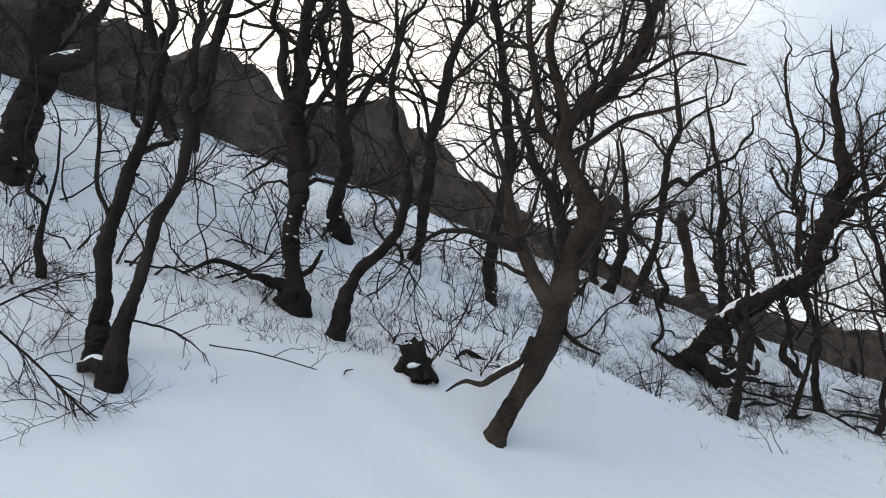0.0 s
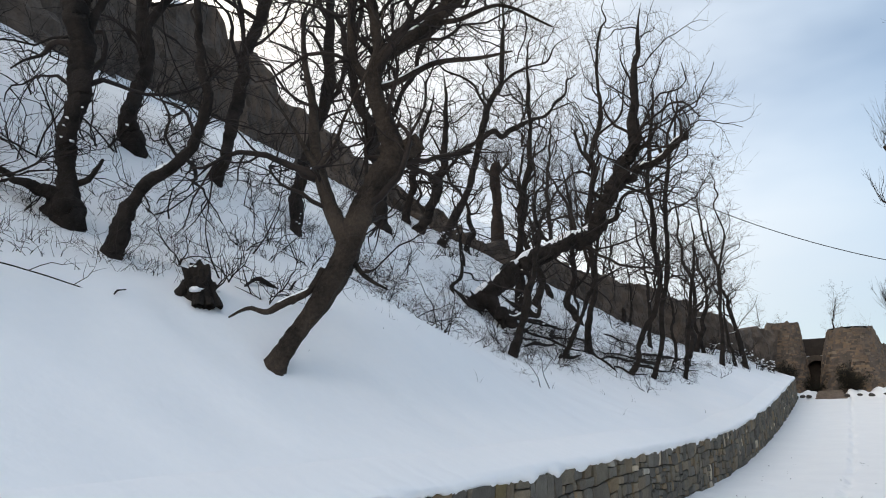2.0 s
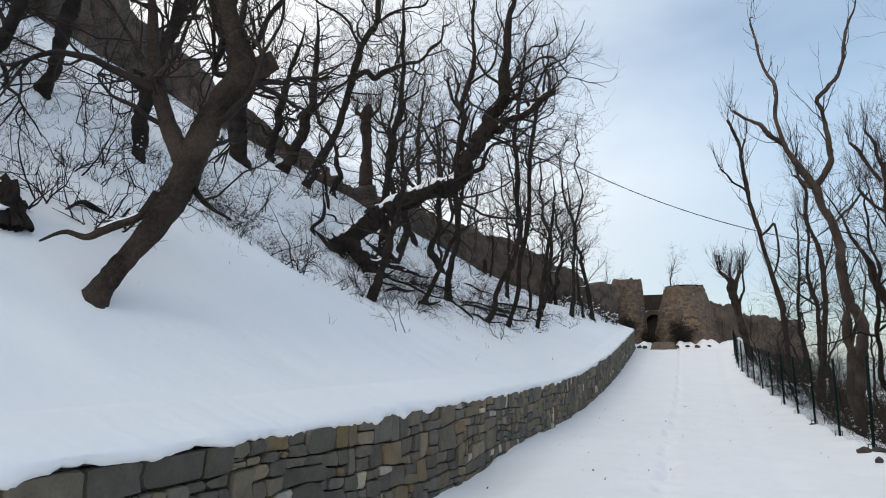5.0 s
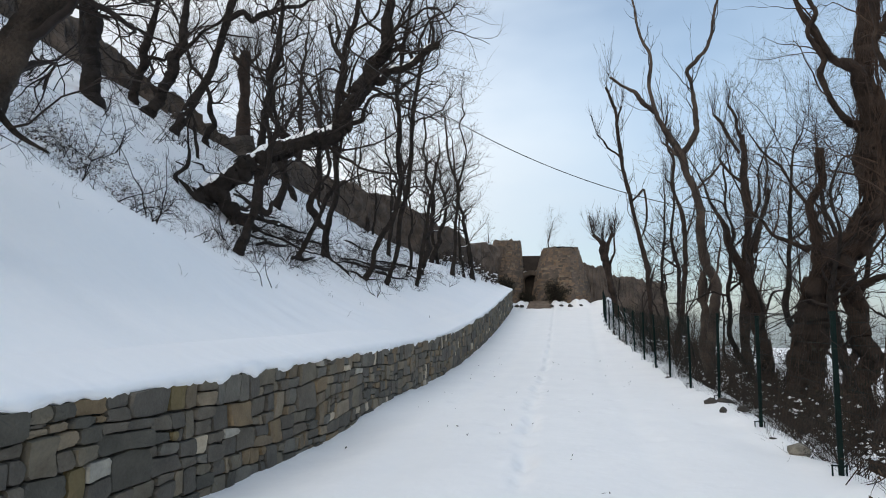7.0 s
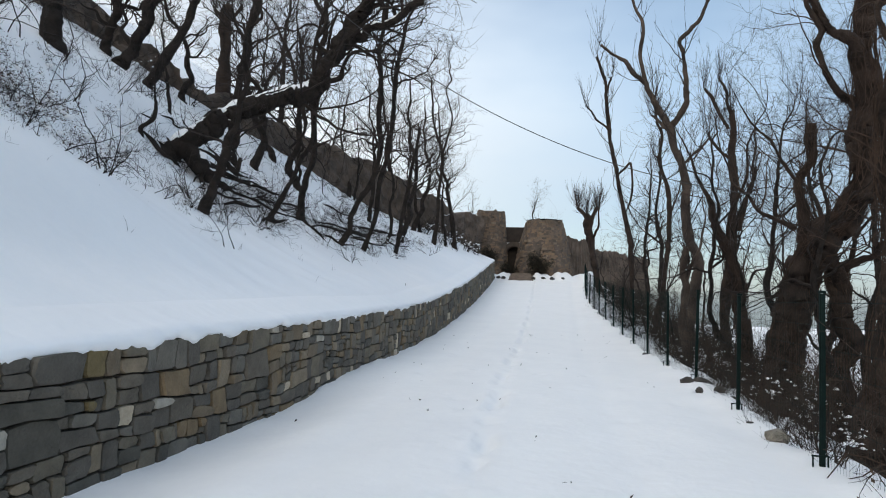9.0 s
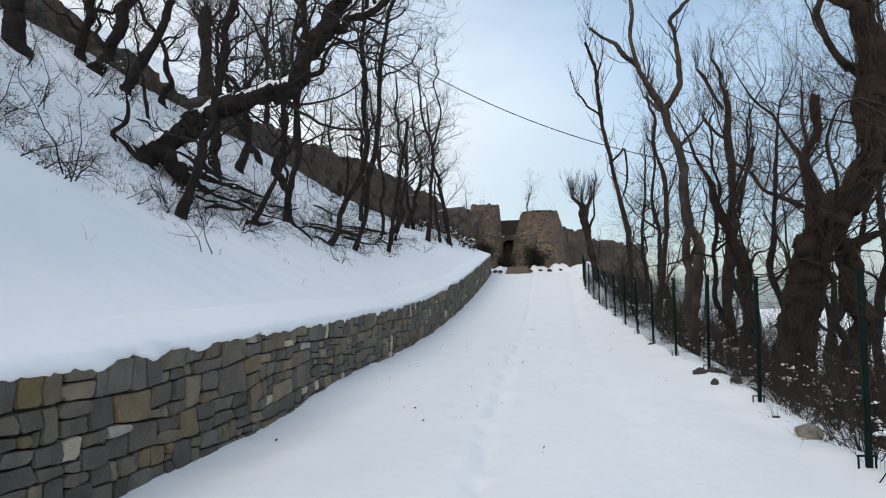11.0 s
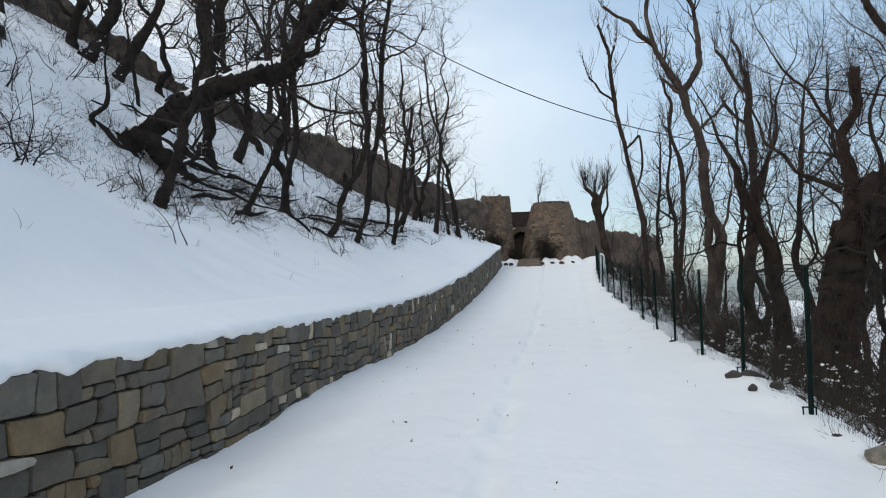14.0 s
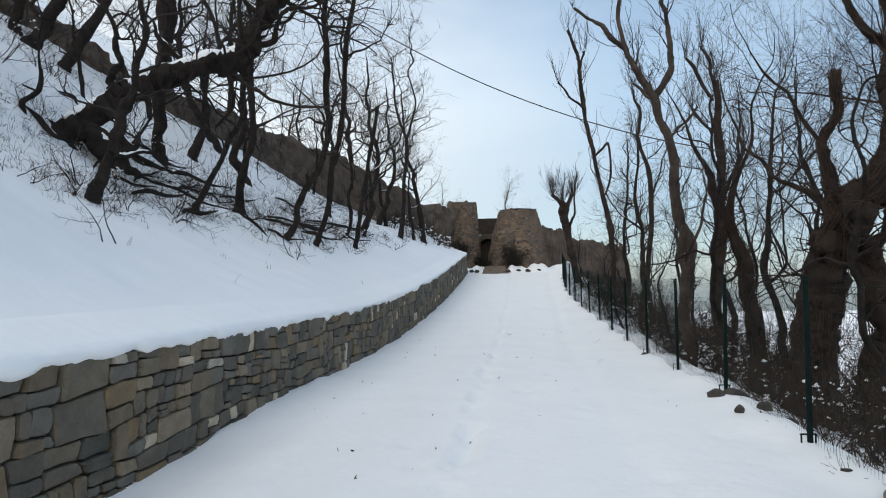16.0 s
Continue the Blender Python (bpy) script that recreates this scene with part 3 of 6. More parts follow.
for x, y, size, seed, mat, label in [
        (2.66, 14.30, (0.12, 0.10, 0.11), 3, M_ROCK, "grey stone beside a fence post in the snow"), (2.90, 14.42, (0.17, 0.12, 0.09), 4, M_ROCK, "dark flat stone at the foot of a fence post"),
        (2.90, 10.42, (0.16, 0.12, 0.09), 5, M_PALE_ROCK, "pale rough stone lying in the roadside snow"), (2.79, 11.02, (0.065, 0.055, 0.06), 6, M_ROCK, "small grey stone lying in the roadside snow"),
        (2.86, 10.86, (0.04, 0.035, 0.03), 8, M_PALE_ROCK, "small pale stone lying in the roadside snow"), (2.68, 13.38, (0.06, 0.05, 0.06), 7, M_ROCK, "small grey stone lying in the roadside snow"),
        (3.02, 13.65, (0.09, 0.08, 0.07), 9, M_ROCK, "dark stone on the brink behind the fence"), (3.05, 12.95, (0.08, 0.09, 0.06), 10, M_ROCK, "dark stone on the brink behind the fence"), (2.62, 19.75, (0.09, 0.07, 0.06), 11, M_ROCK, "small grey stone beside a fence post")]:
    boulder("rock", x, y, float(bank_z(x, y)) + 0.03, size, seed, mat, label, "stones along the fence")
for n, (dx, dy) in enumerate([(-4.7, 55.2), (-4.3, 55.4), (-3.9, 55.1), (-0.9, 55.6), (-0.2, 55.4), (0.6, 55.5), (-1.6, 55.2)]):
    boulder("rock", dx, dy, float(road_z(dy)) + 0.16, (0.2, 0.16, 0.15), 30 + n, M_ROCK, "dark boulder in the snow before the gate", "boulders before the gate")


# ---- the fence along the drop ----
def build_fence():
    ys = [3.9, 6.45, 9.02] + [11.98 + 2.61 * n for n in range(16)]
    fence = thing("fence", (2.9, 3.9, 0), "dark green painted steel post and wire mesh fence along the drop", "fence")
    rng = np.random.default_rng(8)
    for y in ys:
        x = float(fence_x(y)) + rng.normal(0, 0.012)
        z = float(bank_z(x, y))
        lean = rng.normal(0, 0.012, 2)
        bm = bmesh.new()
        box(bm, 0, 0, 0.71, 0.044, 0.044, 1.62)
        for vert in bm.verts:
            vert.co.x += vert.co.z * lean[0]
            vert.co.y += vert.co.z * lean[1]
        bmesh.ops.bevel(bm, geom=[e for e in bm.edges if abs(e.verts[0].co.z - e.verts[1].co.z) > 1], offset=0.008, segments=2, affect="EDGES")
        post = part("post", bm, M_POST, fence)
        post.location = Vector((x, y, z)) - fence.location
        bm = bmesh.new()
        box(bm, lean[0] * 1.5, lean[1] * 1.5, 1.535, 0.052, 0.052, 0.025)
        part("post_cap", bm, M_POST, post)
        bm = bmesh.new()
        for sx in (-0.06, 0.06):
            box(bm, sx - 0.02, -0.02, 0.05, 0.012, 0.012, 0.2)
        box(bm, -0.02, -0.02, 0.145, 0.14, 0.02, 0.012)
        part("ground_bracket", bm, M_POST, post)
    # welded mesh between the posts
    for a, b in zip(ys[:-1], ys[1:]):
        chunks = []
        xa, xb = float(fence_x(a)) + 0.03, float(fence_x(b)) + 0.03
        za, zb = float(bank_z(xa, a)), float(bank_z(xb, b))
        f = np.linspace(0, 1, 5)
        sag = 0.03 * np.sin(f * math.pi)
        for h in np.arange(0.04, 1.55, 0.2):
            chunks.append(tubes(np.stack([xa + (xb - xa) * f + sag, a + (b - a) * f, za + (zb - za) * f + h], -1)[None], np.full((1, 5), 0.0022), 4))
        n = int((b - a) / 0.055)
        f = (np.arange(n) + 0.5) / n
        p = np.stack([np.stack([xa + (xb - xa) * f + 0.03 * np.sin(f * math.pi), a + (b - a) * f, za + (zb - za) * f + h], -1) for h in (0.0, 1.56)], 1)
        chunks.append(tubes(p, np.full((n, 2), 0.0010 if a < 16 else 0.0016), 3))
        v, q = joined(chunks)
        panel = part("mesh_panel", mesh_from(v, q), M_POST, fence)
        panel.location = -fence.location


build_fence()


def build_cable():
    x = np.linspace(-9.2, 5.2, 40)
    p = np.stack([x, 17.8 - 0.04 * x, 5.007 - 0.472 * x + 0.0371 * x * x], -1)
    v, q = tubes(p[None], np.full((1, 40), 0.010), 5)
    tagged(part("overhead_cable", mesh_from(v, q), M_WIRE), "black overhead cable slung across the road between trees", "cable")


build_cable()


# ---- bare trees ----
def twig_crown(rng, limbs, habit):
    """Branches, twigs and fine tips growing from the limbs (lists of smooth lines x, y, z, r)."""
    n1, n2, n3, l1, l2, l3, lift, fine = {
        "h": (2.7, 5, 3, 1.5, 0.62, 0.32, 0.04, 1.0), "f": (3.6, 7, 5, 1.9, 0.9, 0.36, 0.02, 0.5), "b": (2.6, 7, 4, 1.1, 0.55, 0.32, 0.03, 1.0), "s": (2.3, 4, 2, 1.1, 0.55, 0.30, 0.07, 1.0),
        "p": (1.5, 2, 1, 0.6, 0.4, 0.3, 0.25, 1.3), "w": (1.5, 2, 1, 0.8, 0.5, 0.3, 0.22, 1.3), "i": (1.5, 5, 3, 0.9, 0.5, 0.30, 0.02, 0.7)}[habit]
    starts, heads, girth = [], [], []
    for c in limbs:
        seg = np.linalg.norm(np.diff(c[:, :3], axis=0), axis=1)
        total = seg.sum()
        number = max(2, int(total * n1))
        lo = 0.30 if c is limbs[0] else 0.15
        f = lo + (1 - lo) * rng.random(number)
        i = np.clip((f * (len(c) - 1)).astype(int), 0, len(c) - 2)
        d = c[i + 1, :3] - c[i, :3]
        d /= np.linalg.norm(d, axis=1, keepdims=True) + 1e-9
        side = rng.normal(0, 1, (number, 3))
        side -= (side * d).sum(1, keepdims=True) * d
        side /= np.linalg.norm(side, axis=1, keepdims=True)
        high = (c[i, 2] > 1.3) | (rng.random(number) < 0.12)
        i, d, side = i[high], d[high], side[high]
        number = len(i)
        if not number:
            continue
        starts.append(c[i, :3] + side * c[i, 3:] * 0.6)
        heads.append(d * 0.55 + side + np.array([0, 0, 0.35 if lift > 0 else 0.0]))
        girth.append(np.minimum(c[i, 3] * 0.62, 0.058 if habit in "hsb" else 0.026) * rng.uniform(0.4, 1.0, number))
    starts, heads, girth = np.vstack(starts), np.vstack(heads), np.concatenate(girth)
    size = limbs[0][:, 2].max() - limbs[0][:, 2].min()
    scale = float(np.clip(size / 6.0, 0.7, 1.5))
    p1, r1 = grow(rng, starts, heads, l1 * scale * rng.uniform(0.5, 1.7, len(starts)), np.maximum(girth, 0.006), 11, 0.32 if habit in "hsb" else 0.17, lift)
    out_chunks = [tubes(p1, r1, 4)]
    s2, h2, w2 = sprout(rng, p1, int(len(starts) * n2), 0.9, 0.2)
    p2, r2 = grow(rng, s2, h2, l2 * scale * rng.uniform(0.4, 1.5, len(s2)), np.clip(r1[w2, 5] * 0.6, 0.004, 0.016) * fine, 7, 0.26 if habit in "hsb" else 0.16, lift)
    out_chunks.append(tubes(p2, r2, 3))
    s3, h3, w3 = sprout(rng, p2, int(len(s2) * n3), 0.8, 0.3)
    far = 0.0026 * fine * max(1.0, float(np.hypot(*TREE_AT[:2])) / 13.0)
    p3, r3 = grow(rng, s3, h3, l3 * scale * rng.uniform(0.4, 1.6, len(s3)), far, 4, 0.16, lift)
    out_chunks.append(tubes(p3, r3, 3))
    return out_chunks


def shoots(rng, tip, count, length, spread):
    """A brush of straight young shoots from a sawn end."""
    start = np.repeat(tip[None], count, 0) + rng.normal(0, 0.05, (count, 3))
    head = rng.normal(0, spread, (count, 3)) + np.array([0, 0, 1.0])
    far = 0.005 * max(1.0, float(np.hypot(*TREE_AT[:2])) / 18.0)
    p, r = grow(rng, start, head, length * rng.uniform(0.45, 1.25, count), far, 7, 0.06, 0.10)
    s, h, _ = sprout(rng, p, count * 3, 0.45, 0.25)
    p2, r2 = grow(rng, s, h, length * 0.35 * rng.uniform(0.4, 1.3, len(s)), far * 0.6, 4, 0.08, 0.15)
    return [tubes(p, r, 3), tubes(p2, r2, 3)]


def snow_on(lines, rng, least=0.028):
    """Ridges of snow that lie on the flatter stretches of limbs."""
    chunks = []
    for c in lines:
        d = np.gradient(c[:, :3], axis=0)
        slope = np.abs(d[:, 2]) / (np.linalg.norm(d, axis=1) + 1e-9)
        ok = (slope < 0.80) & (c[:, 3] > least)
        i = 0
        while i < len(c):
            if ok[i]:
                j = i
                while j + 1 < len(c) and ok[j + 1]:
                    j += 1
                if j - i >= 3 and (rng.random() < 0.7 or c[i:j + 1, 3].max() > 0.13):
                    run = c[i:j + 1]
                    path = run[:, :3] + np.stack([0 * run[:, 3], 0 * run[:, 3], run[:, 3] * 0.86], -1)
                    rad = run[:, 3] * 0.56 * np.clip(1 + np.convolve(rng.normal(0, 0.22, len(run) + 4), np.ones(5) / 3, "valid"), 0.55, 1.4)
                    rad[1] *= 0.7
                    rad[-2] *= 0.7
                    rad[0] = rad[-1] = 0.004
                    chunks.append(tubes(path[None], rad[None], 7))
                i = j + 1
            else:
                i += 1
    return chunks


def creeper(rng, lines):
    """Stems that wind up the bark, with short loose ends that stand off it."""
    chunks = []
    for c in lines:
        c = c[c[:, 3] > 0.07]
        if len(c) < 6:
            continue
        long = float(np.linalg.norm(np.diff(c[:, :3], axis=0), axis=1).sum())
        fine = np.linspace(0, len(c) - 1, 24)
        mid = np.stack([np.interp(fine, np.arange(len(c)), c[:, n]) for n in range(4)], -1)
        count = max(4, int(long * 4))
        turn = rng.uniform(0, 2 * math.pi, (count, 1)) + np.cumsum(rng.normal(0, 0.55, (count, 24)), 1)
        off = mid[None, :, 3:] * 1.02 + np.abs(np.cumsum(rng.normal(0, 0.012, (count, 24, 1)), 1))
        p = mid[None, :, :3] + off * np.stack([np.cos(turn), np.sin(turn), 0.25 * np.sin(2 * turn)], -1)
        chunks.append(tubes(p, np.full((count, 24), 0.006) * rng.uniform(0.5, 1.5, (count, 1)), 4))
        s, h, _ = sprout(rng, p, count * 9, 1.3, 0.05)
        p2, r2 = grow(rng, s, h, rng.uniform(0.08, 0.55, len(s)), 0.0038, 6, 0.30, -0.05)
        chunks.append(tubes(p2, r2, 3))
    return chunks


TREE_AT = (0, 0, 0)
FEET = []


BOUGHS = []


def bough(line, sawn=False):
    """One limb of the tree that is made next; sawn: it ends in a cut."""
    BOUGHS.append((line, sawn))


def make_tree(label, base, habit, seed, limbs, group="bare trees"):
    global TREE_AT
    TREE_AT = base
    if base[0] < -5:
        FEET.append(base)
    rng = np.random.default_rng(seed)
    bark = {"b": M_BARK_GREY, "w": M_BARK_WARM, "i": M_BARK_WARM, "p": M_BARK_WARM}.get(habit, M_BARK)
    if habit == "w" and seed % 3 == 0:
        bark = M_BARK_PALE
    twig = M_TWIG_RED if habit in "i" else M_TWIG
    tree = thing("tree", base, label, "tree", group)
    lines, tips = [], []
    for n, (points, cut) in enumerate(limbs):
        pts = [list(p) for p in points]
        if not cut and pts[-1][3] > 0.012 and pts[-1][2] > pts[0][2] + 0.5:
            step = np.array(pts[-1][:3]) - np.array(pts[-2][:3])
            step = step / (np.linalg.norm(step) + 1e-6) * (0.5 + 9 * pts[-1][3]) + rng.normal(0, 0.12, 3)
            end, g = np.array(pts[-1][:3]), pts[-1][3]
            pts.append([*(end + step), g * 0.55])
            pts.append([*(end + step * 2 + rng.normal(0, 0.15, 3)), 0.006])
        if habit != "b":
            # the crooked, kinked run of old wood between the main bends
            bent = [pts[0]]
            for a, b in zip(pts[:-1], pts[1:]):
                ln = float(np.linalg.norm(np.subtract(a[:3], b[:3])))
                if ln > 0.5:
                    kink = rng.normal(0, min(0.07 * ln, 0.07) if n == 0 else min(0.05 * ln, 0.05) if habit in "wp" else min(0.12 * ln, 0.13), 3)
                    bent.append([*((np.array(a[:3]) + b[:3]) / 2 + kink), (a[3] + b[3]) / 2 * rng.uniform(0.85, 1.12)])
                bent.append(b)
            pts = bent
        if n == 0:
            g = pts[0][3]
            pts[0][3] = g * 1.15
            down = min(-0.45, float(land_z(base[0], base[1])) - base[2] - 0.3) if base[0] or base[2] else -0.45
            pts.insert(0, [pts[0][0], pts[0][1], pts[0][2] + down, g * 1.45])
        lines.append(curve_through(pts, 6))
        wide = max(p[3] for p in pts)
        part("trunk" if n == 0 else "limb", limb_mesh(pts, 16 if wide > 0.10 else 10 if wide > 0.05 else 7, 12 if wide > 0.10 else 7, 0.09 if habit in "wi" else 0.06, seed + n, bool(cut), 0.025 if habit == "b" else 0.06), bark, tree)
        if cut:
            tips.append(lines[-1][-1])
    chunks = twig_crown(rng, lines, habit)
    for tip in tips:
        count = {"p": 44, "w": 8, "h": 26}.get(habit, 8)
        if seed % 7 == 0 and habit == "w":
            count = 16
        chunks += shoots(rng, tip[:3], count, {"p": 1.7, "w": 1.5, "h": 1.5}.get(habit, 0.8), {"p": 0.40, "w": 0.28, "h": 0.35}.get(habit, 0.3))
    if habit == "i" and lines[0][:, 3].max() > 0.12:
        v, q = joined(creeper(rng, lines[:5]))
        part("creeper", mesh_from(v, q), M_TWIG_RED, tree, "brown leafless creeper stems clinging to the bark", kind="stuff")
    v, q = joined(chunks)
    part("crown", mesh_from(v, q), twig, tree, kind="stuff")
    if habit not in "wi":
        for v, q in snow_on(lines[1:] if habit in "p" else lines, rng):
            part("snow", mesh_from(v, q), M_SNOW, tree, "snow lying along the bough")
    BOUGHS.clear()
    return tree


# ---- the old trees: trunk first, then limbs, each a line of x, y, z and girth from the foot ----
bough([(0, 0, 0, 0.22), (0.02, 0.0, 0.87, 0.20), (0.10, 0.06, 1.74, 0.19), (0.22, 0.18, 2.67, 0.20), (0.36, 0.32, 3.56, 0.18), (0.5, 0.5, 4.6, 0.14)])
bough([(0.10, 0.06, 1.6, 0.12), (0.5, 0.5, 2.3, 0.09), (0.7, 0.8, 3.3, 0.07)])
bough([(-0.01, -0.06, 1.13, 0.046), (-0.07, 0.15, 1.79, 0.04), (-0.28, 0.45, 2.54, 0.033)])
bough([(-0, -0.04, 0.45, 0.052), (0.13, 0.3, -0.15, 0.043), (0.2, 0.38, 0.01, 0.022)])
make_tree('thick dark trunk standing at the edge of the wood', (-9.32, 2.12, 5.42), 'h', 832, BOUGHS)
bough([(-0, 0, 0, 0.05), (-0.01, -0.06, 0.29, 0.035), (-0.02, -0.08, 0.65, 0.026), (-0.04, -0.23, 0.79, 0.022), (-0.06, -0.34, 1.29, 0.016), (-0.06, -0.33, 1.75, 0.013), (-0.08, -0.43, 2.26, 0.009)])
bough([(-0.01, -0.06, 0.56, 0.018), (0.04, -0.05, 1.03, 0.014), (0.19, -0.13, 1.45, 0.01), (0.36, -0.27, 1.64, 0.006)])
bough([(-0.02, -0.12, 0.43, 0.016), (-0.04, -0.19, 0.39, 0.012)], True)
make_tree('thin bare young tree on the snowy slope', (-6.86, 2.26, 3.50), 's', 975, BOUGHS)
bough([(0, 0, 0, 0.083), (-0, -0.01, 0.5, 0.055), (-0, -0.02, 1.12, 0.057), (0.01, 0.04, 1.58, 0.054), (0.03, 0.11, 1.93, 0.046), (0.04, 0.14, 2.34, 0.043), (0.04, 0.15, 2.93, 0.037), (0.03, 0.13, 3.49, 0.031)])
bough([(-0.02, -0.07, 1.14, 0.022), (-0.02, -0.18, 1.38, 0.02), (0.06, -0.25, 1.78, 0.018), (0.22, -0.38, 2.2, 0.014), (0.44, -0.51, 2.52, 0.009)])
bough([(0, 0.01, 1.51, 0.018), (0.02, 0.12, 1.55, 0.011)])
bough([(0.04, 0.14, 2.34, 0.021), (-0.04, -0.05, 2.7, 0.017), (-0.19, -0.18, 3.32, 0.013)])
make_tree('bare dark-barked tree rooted in the snowy slope', (-5.38, 2.46, 2.50), 'h', 515, BOUGHS)
bough([(0, 0, 0, 0.087), (0.01, 0.04, 0.49, 0.054), (0.04, 0.13, 0.95, 0.049), (0.05, 0.18, 1.34, 0.046), (0.07, 0.27, 1.66, 0.043), (0.08, 0.3, 2.14, 0.04), (0.08, 0.3, 2.7, 0.037), (0.08, 0.3, 3.29, 0.032), (0.08, 0.28, 3.85, 0.023)])
bough([(0.01, 0.03, 0.02, 0.06), (-0.05, -0.11, 0.12, 0.06), (-0.11, -0.21, 0.09, 0.032)])
bough([(0.08, 0.3, 2.14, 0.018), (0.2, 0.37, 2.56, 0.014), (0.47, 0.32, 2.85, 0.009)])
make_tree('bare dark-barked tree rooted in the snowy slope', (-5.09, 2.52, 2.24), 'h', 516, BOUGHS)
bough([(0, 0, 0, 0.2), (-0, -0, 0.48, 0.1), (0, 0.01, 1.2, 0.098), (-0.01, -0.02, 2.03, 0.14), (-0.05, -0.1, 2.91, 0.14), (-0.04, -0.06, 3.76, 0.097), (-0, -0.01, 4.57, 0.078)])
bough([(0.01, 0.02, 0.1, 0.11), (-0.06, -0.23, 0.22, 0.076), (-0.04, -0.55, 0.24, 0.037)])
bough([(-0.05, -0.1, 2.91, 0.078), (-0.06, -0.37, 3.44, 0.065), (0.21, -0.66, 3.89, 0.05)])
bough([(-0.01, -0.02, 2.12, 0.068), (0.09, 0.17, 2.96, 0.057), (0.11, 0.24, 3.83, 0.049), (0.12, 0.28, 4.76, 0.039)])
bough([(0.03, 0.06, 0.33, 0.044), (0.16, 0.2, 0.41, 0.038), (0.33, 0.22, 0.64, 0.022)])
make_tree('bare tree with a flared dark root foot in the snow', (-7.31, 5.18, 3.81), 'h', 974, BOUGHS)
bough([(0, 0, 0, 0.19), (0.01, 0.01, 0.9, 0.13), (0.03, 0.04, 1.9, 0.13), (-0.04, -0.06, 3.47, 0.13), (-0.01, -0.02, 4.88, 0.11), (0.01, 0.02, 6.08, 0.081)])
bough([(0.02, 0.03, 2.28, 0.08), (0.2, 0.58, 3.48, 0.068), (0.19, 1.32, 4.85, 0.062), (0.01, 2.14, 6.37, 0.049)])
bough([(-0, -0, 2.67, 0.05), (-0.15, -0.31, 3.68, 0.042), (-0.14, -0.53, 4.82, 0.033)])
make_tree('bare dark-barked tree rooted in the snowy slope', (-10.10, 7.66, 6.28), 'h', 644, BOUGHS)
bough([(-0, 0, 0, 0.1), (0.05, 0.08, 0.54, 0.077), (0.16, 0.25, 0.87, 0.072), (0.31, 0.49, 1.13, 0.067), (0.41, 0.64, 1.54, 0.062), (0.45, 0.7, 2.03, 0.054), (0.37, 0.58, 2.7, 0.046), (0.32, 0.5, 3.57, 0.038), (0.35, 0.55, 4.61, 0.029)])
bough([(0.31, 0.49, 1.13, 0.021), (0.13, 0.41, 1.74, 0.016), (-0.18, 0.43, 2.27, 0.01)])
make_tree('bare dark-barked tree rooted in the snowy slope', (-6.51, 5.41, 3.30), 'h', 857, BOUGHS)
bough([(0, 0, 0, 0.12), (0.14, 0.17, 0.83, 0.11), (0.23, 0.28, 2.2, 0.11), (0.29, 0.36, 2.95, 0.1), (0.49, 0.61, 4.54, 0.094), (0.88, 1.08, 6.1, 0.077)])
bough([(0.26, 0.32, 2.54, 0.052), (0.04, 0.24, 3.87, 0.044), (-0.37, 0.24, 5.28, 0.035), (-0.86, 0.45, 6.97, 0.032)])
bough([(0.41, 0.5, 3.95, 0.049), (0.83, 1.27, 4.98, 0.04), (1.09, 2.19, 5.94, 0.03)])
make_tree('bare dark-barked tree rooted in the snowy slope', (-9.80, 9.28, 5.99), 'h', 842, BOUGHS)
bough([(0, -0, 0, 0.12), (0.06, 0.06, 1.32, 0.1), (0.3, 0.29, 2.65, 0.12), (0.38, 0.36, 4.05, 0.11), (0.34, 0.33, 5.56, 0.099), (0.28, 0.27, 7.16, 0.08)])
bough([(0.3, 0.29, 2.78, 0.053), (0.61, 0.68, 3.93, 0.05), (0.71, 1.06, 5.4, 0.047), (0.45, 1.29, 7.27, 0.038)])
bough([(0.35, 0.34, 3.77, 0.044), (-0.19, 0.05, 4.92, 0.034), (-0.73, 0.24, 6.71, 0.031)])
make_tree('bare dark-barked tree rooted in the snowy slope', (-9.22, 10.91, 5.23), 'h', 618, BOUGHS)
bough([(0, 0, 0, 0.11), (0.17, 0.17, 0.42, 0.1), (0.38, 0.37, 0.87, 0.12), (0.51, 0.5, 1.26, 0.12), (0.58, 0.57, 1.61, 0.13), (0.7, 0.69, 2.03, 0.13), (0.84, 0.83, 2.4, 0.16), (0.8, 0.79, 2.78, 0.12), (0.7, 0.69, 3.21, 0.097), (0.74, 0.73, 3.63, 0.1), (0.95, 0.94, 3.89, 0.096), (1.19, 1.18, 4.19, 0.087), (1.43, 1.42, 4.67, 0.075), (1.6, 1.58, 5.24, 0.063)])
bough([(0.52, 0.51, 1.23, 0.074), (0.44, 0.46, 1.52, 0.089), (0.29, 0.4, 1.87, 0.081), (0.13, 0.4, 2.31, 0.078), (-0, 0.46, 2.74, 0.065), (-0.17, 0.57, 3.28, 0.045), (-0.43, 0.68, 3.99, 0.033), (-0.65, 0.89, 4.78, 0.023)])
bough([(0.27, 0.27, 2.18, 0.041), (0.16, 0.2, 2.4, 0.033), (-0.05, 0.16, 2.74, 0.021)])
bough([(0.27, 0.26, 2.22, 0.036), (0.41, 0.36, 2.5, 0.026), (0.56, 0.35, 2.8, 0.018)])
bough([(0.84, 0.83, 2.4, 0.14), (0.98, 0.94, 2.5, 0.11), (1.12, 1, 2.6, 0.089)], True)
bough([(0.72, 0.71, 3.29, 0.065), (0.52, 0.51, 3.56, 0.055), (0.49, 0.47, 4.3, 0.049), (0.49, 0.44, 5.2, 0.039)])
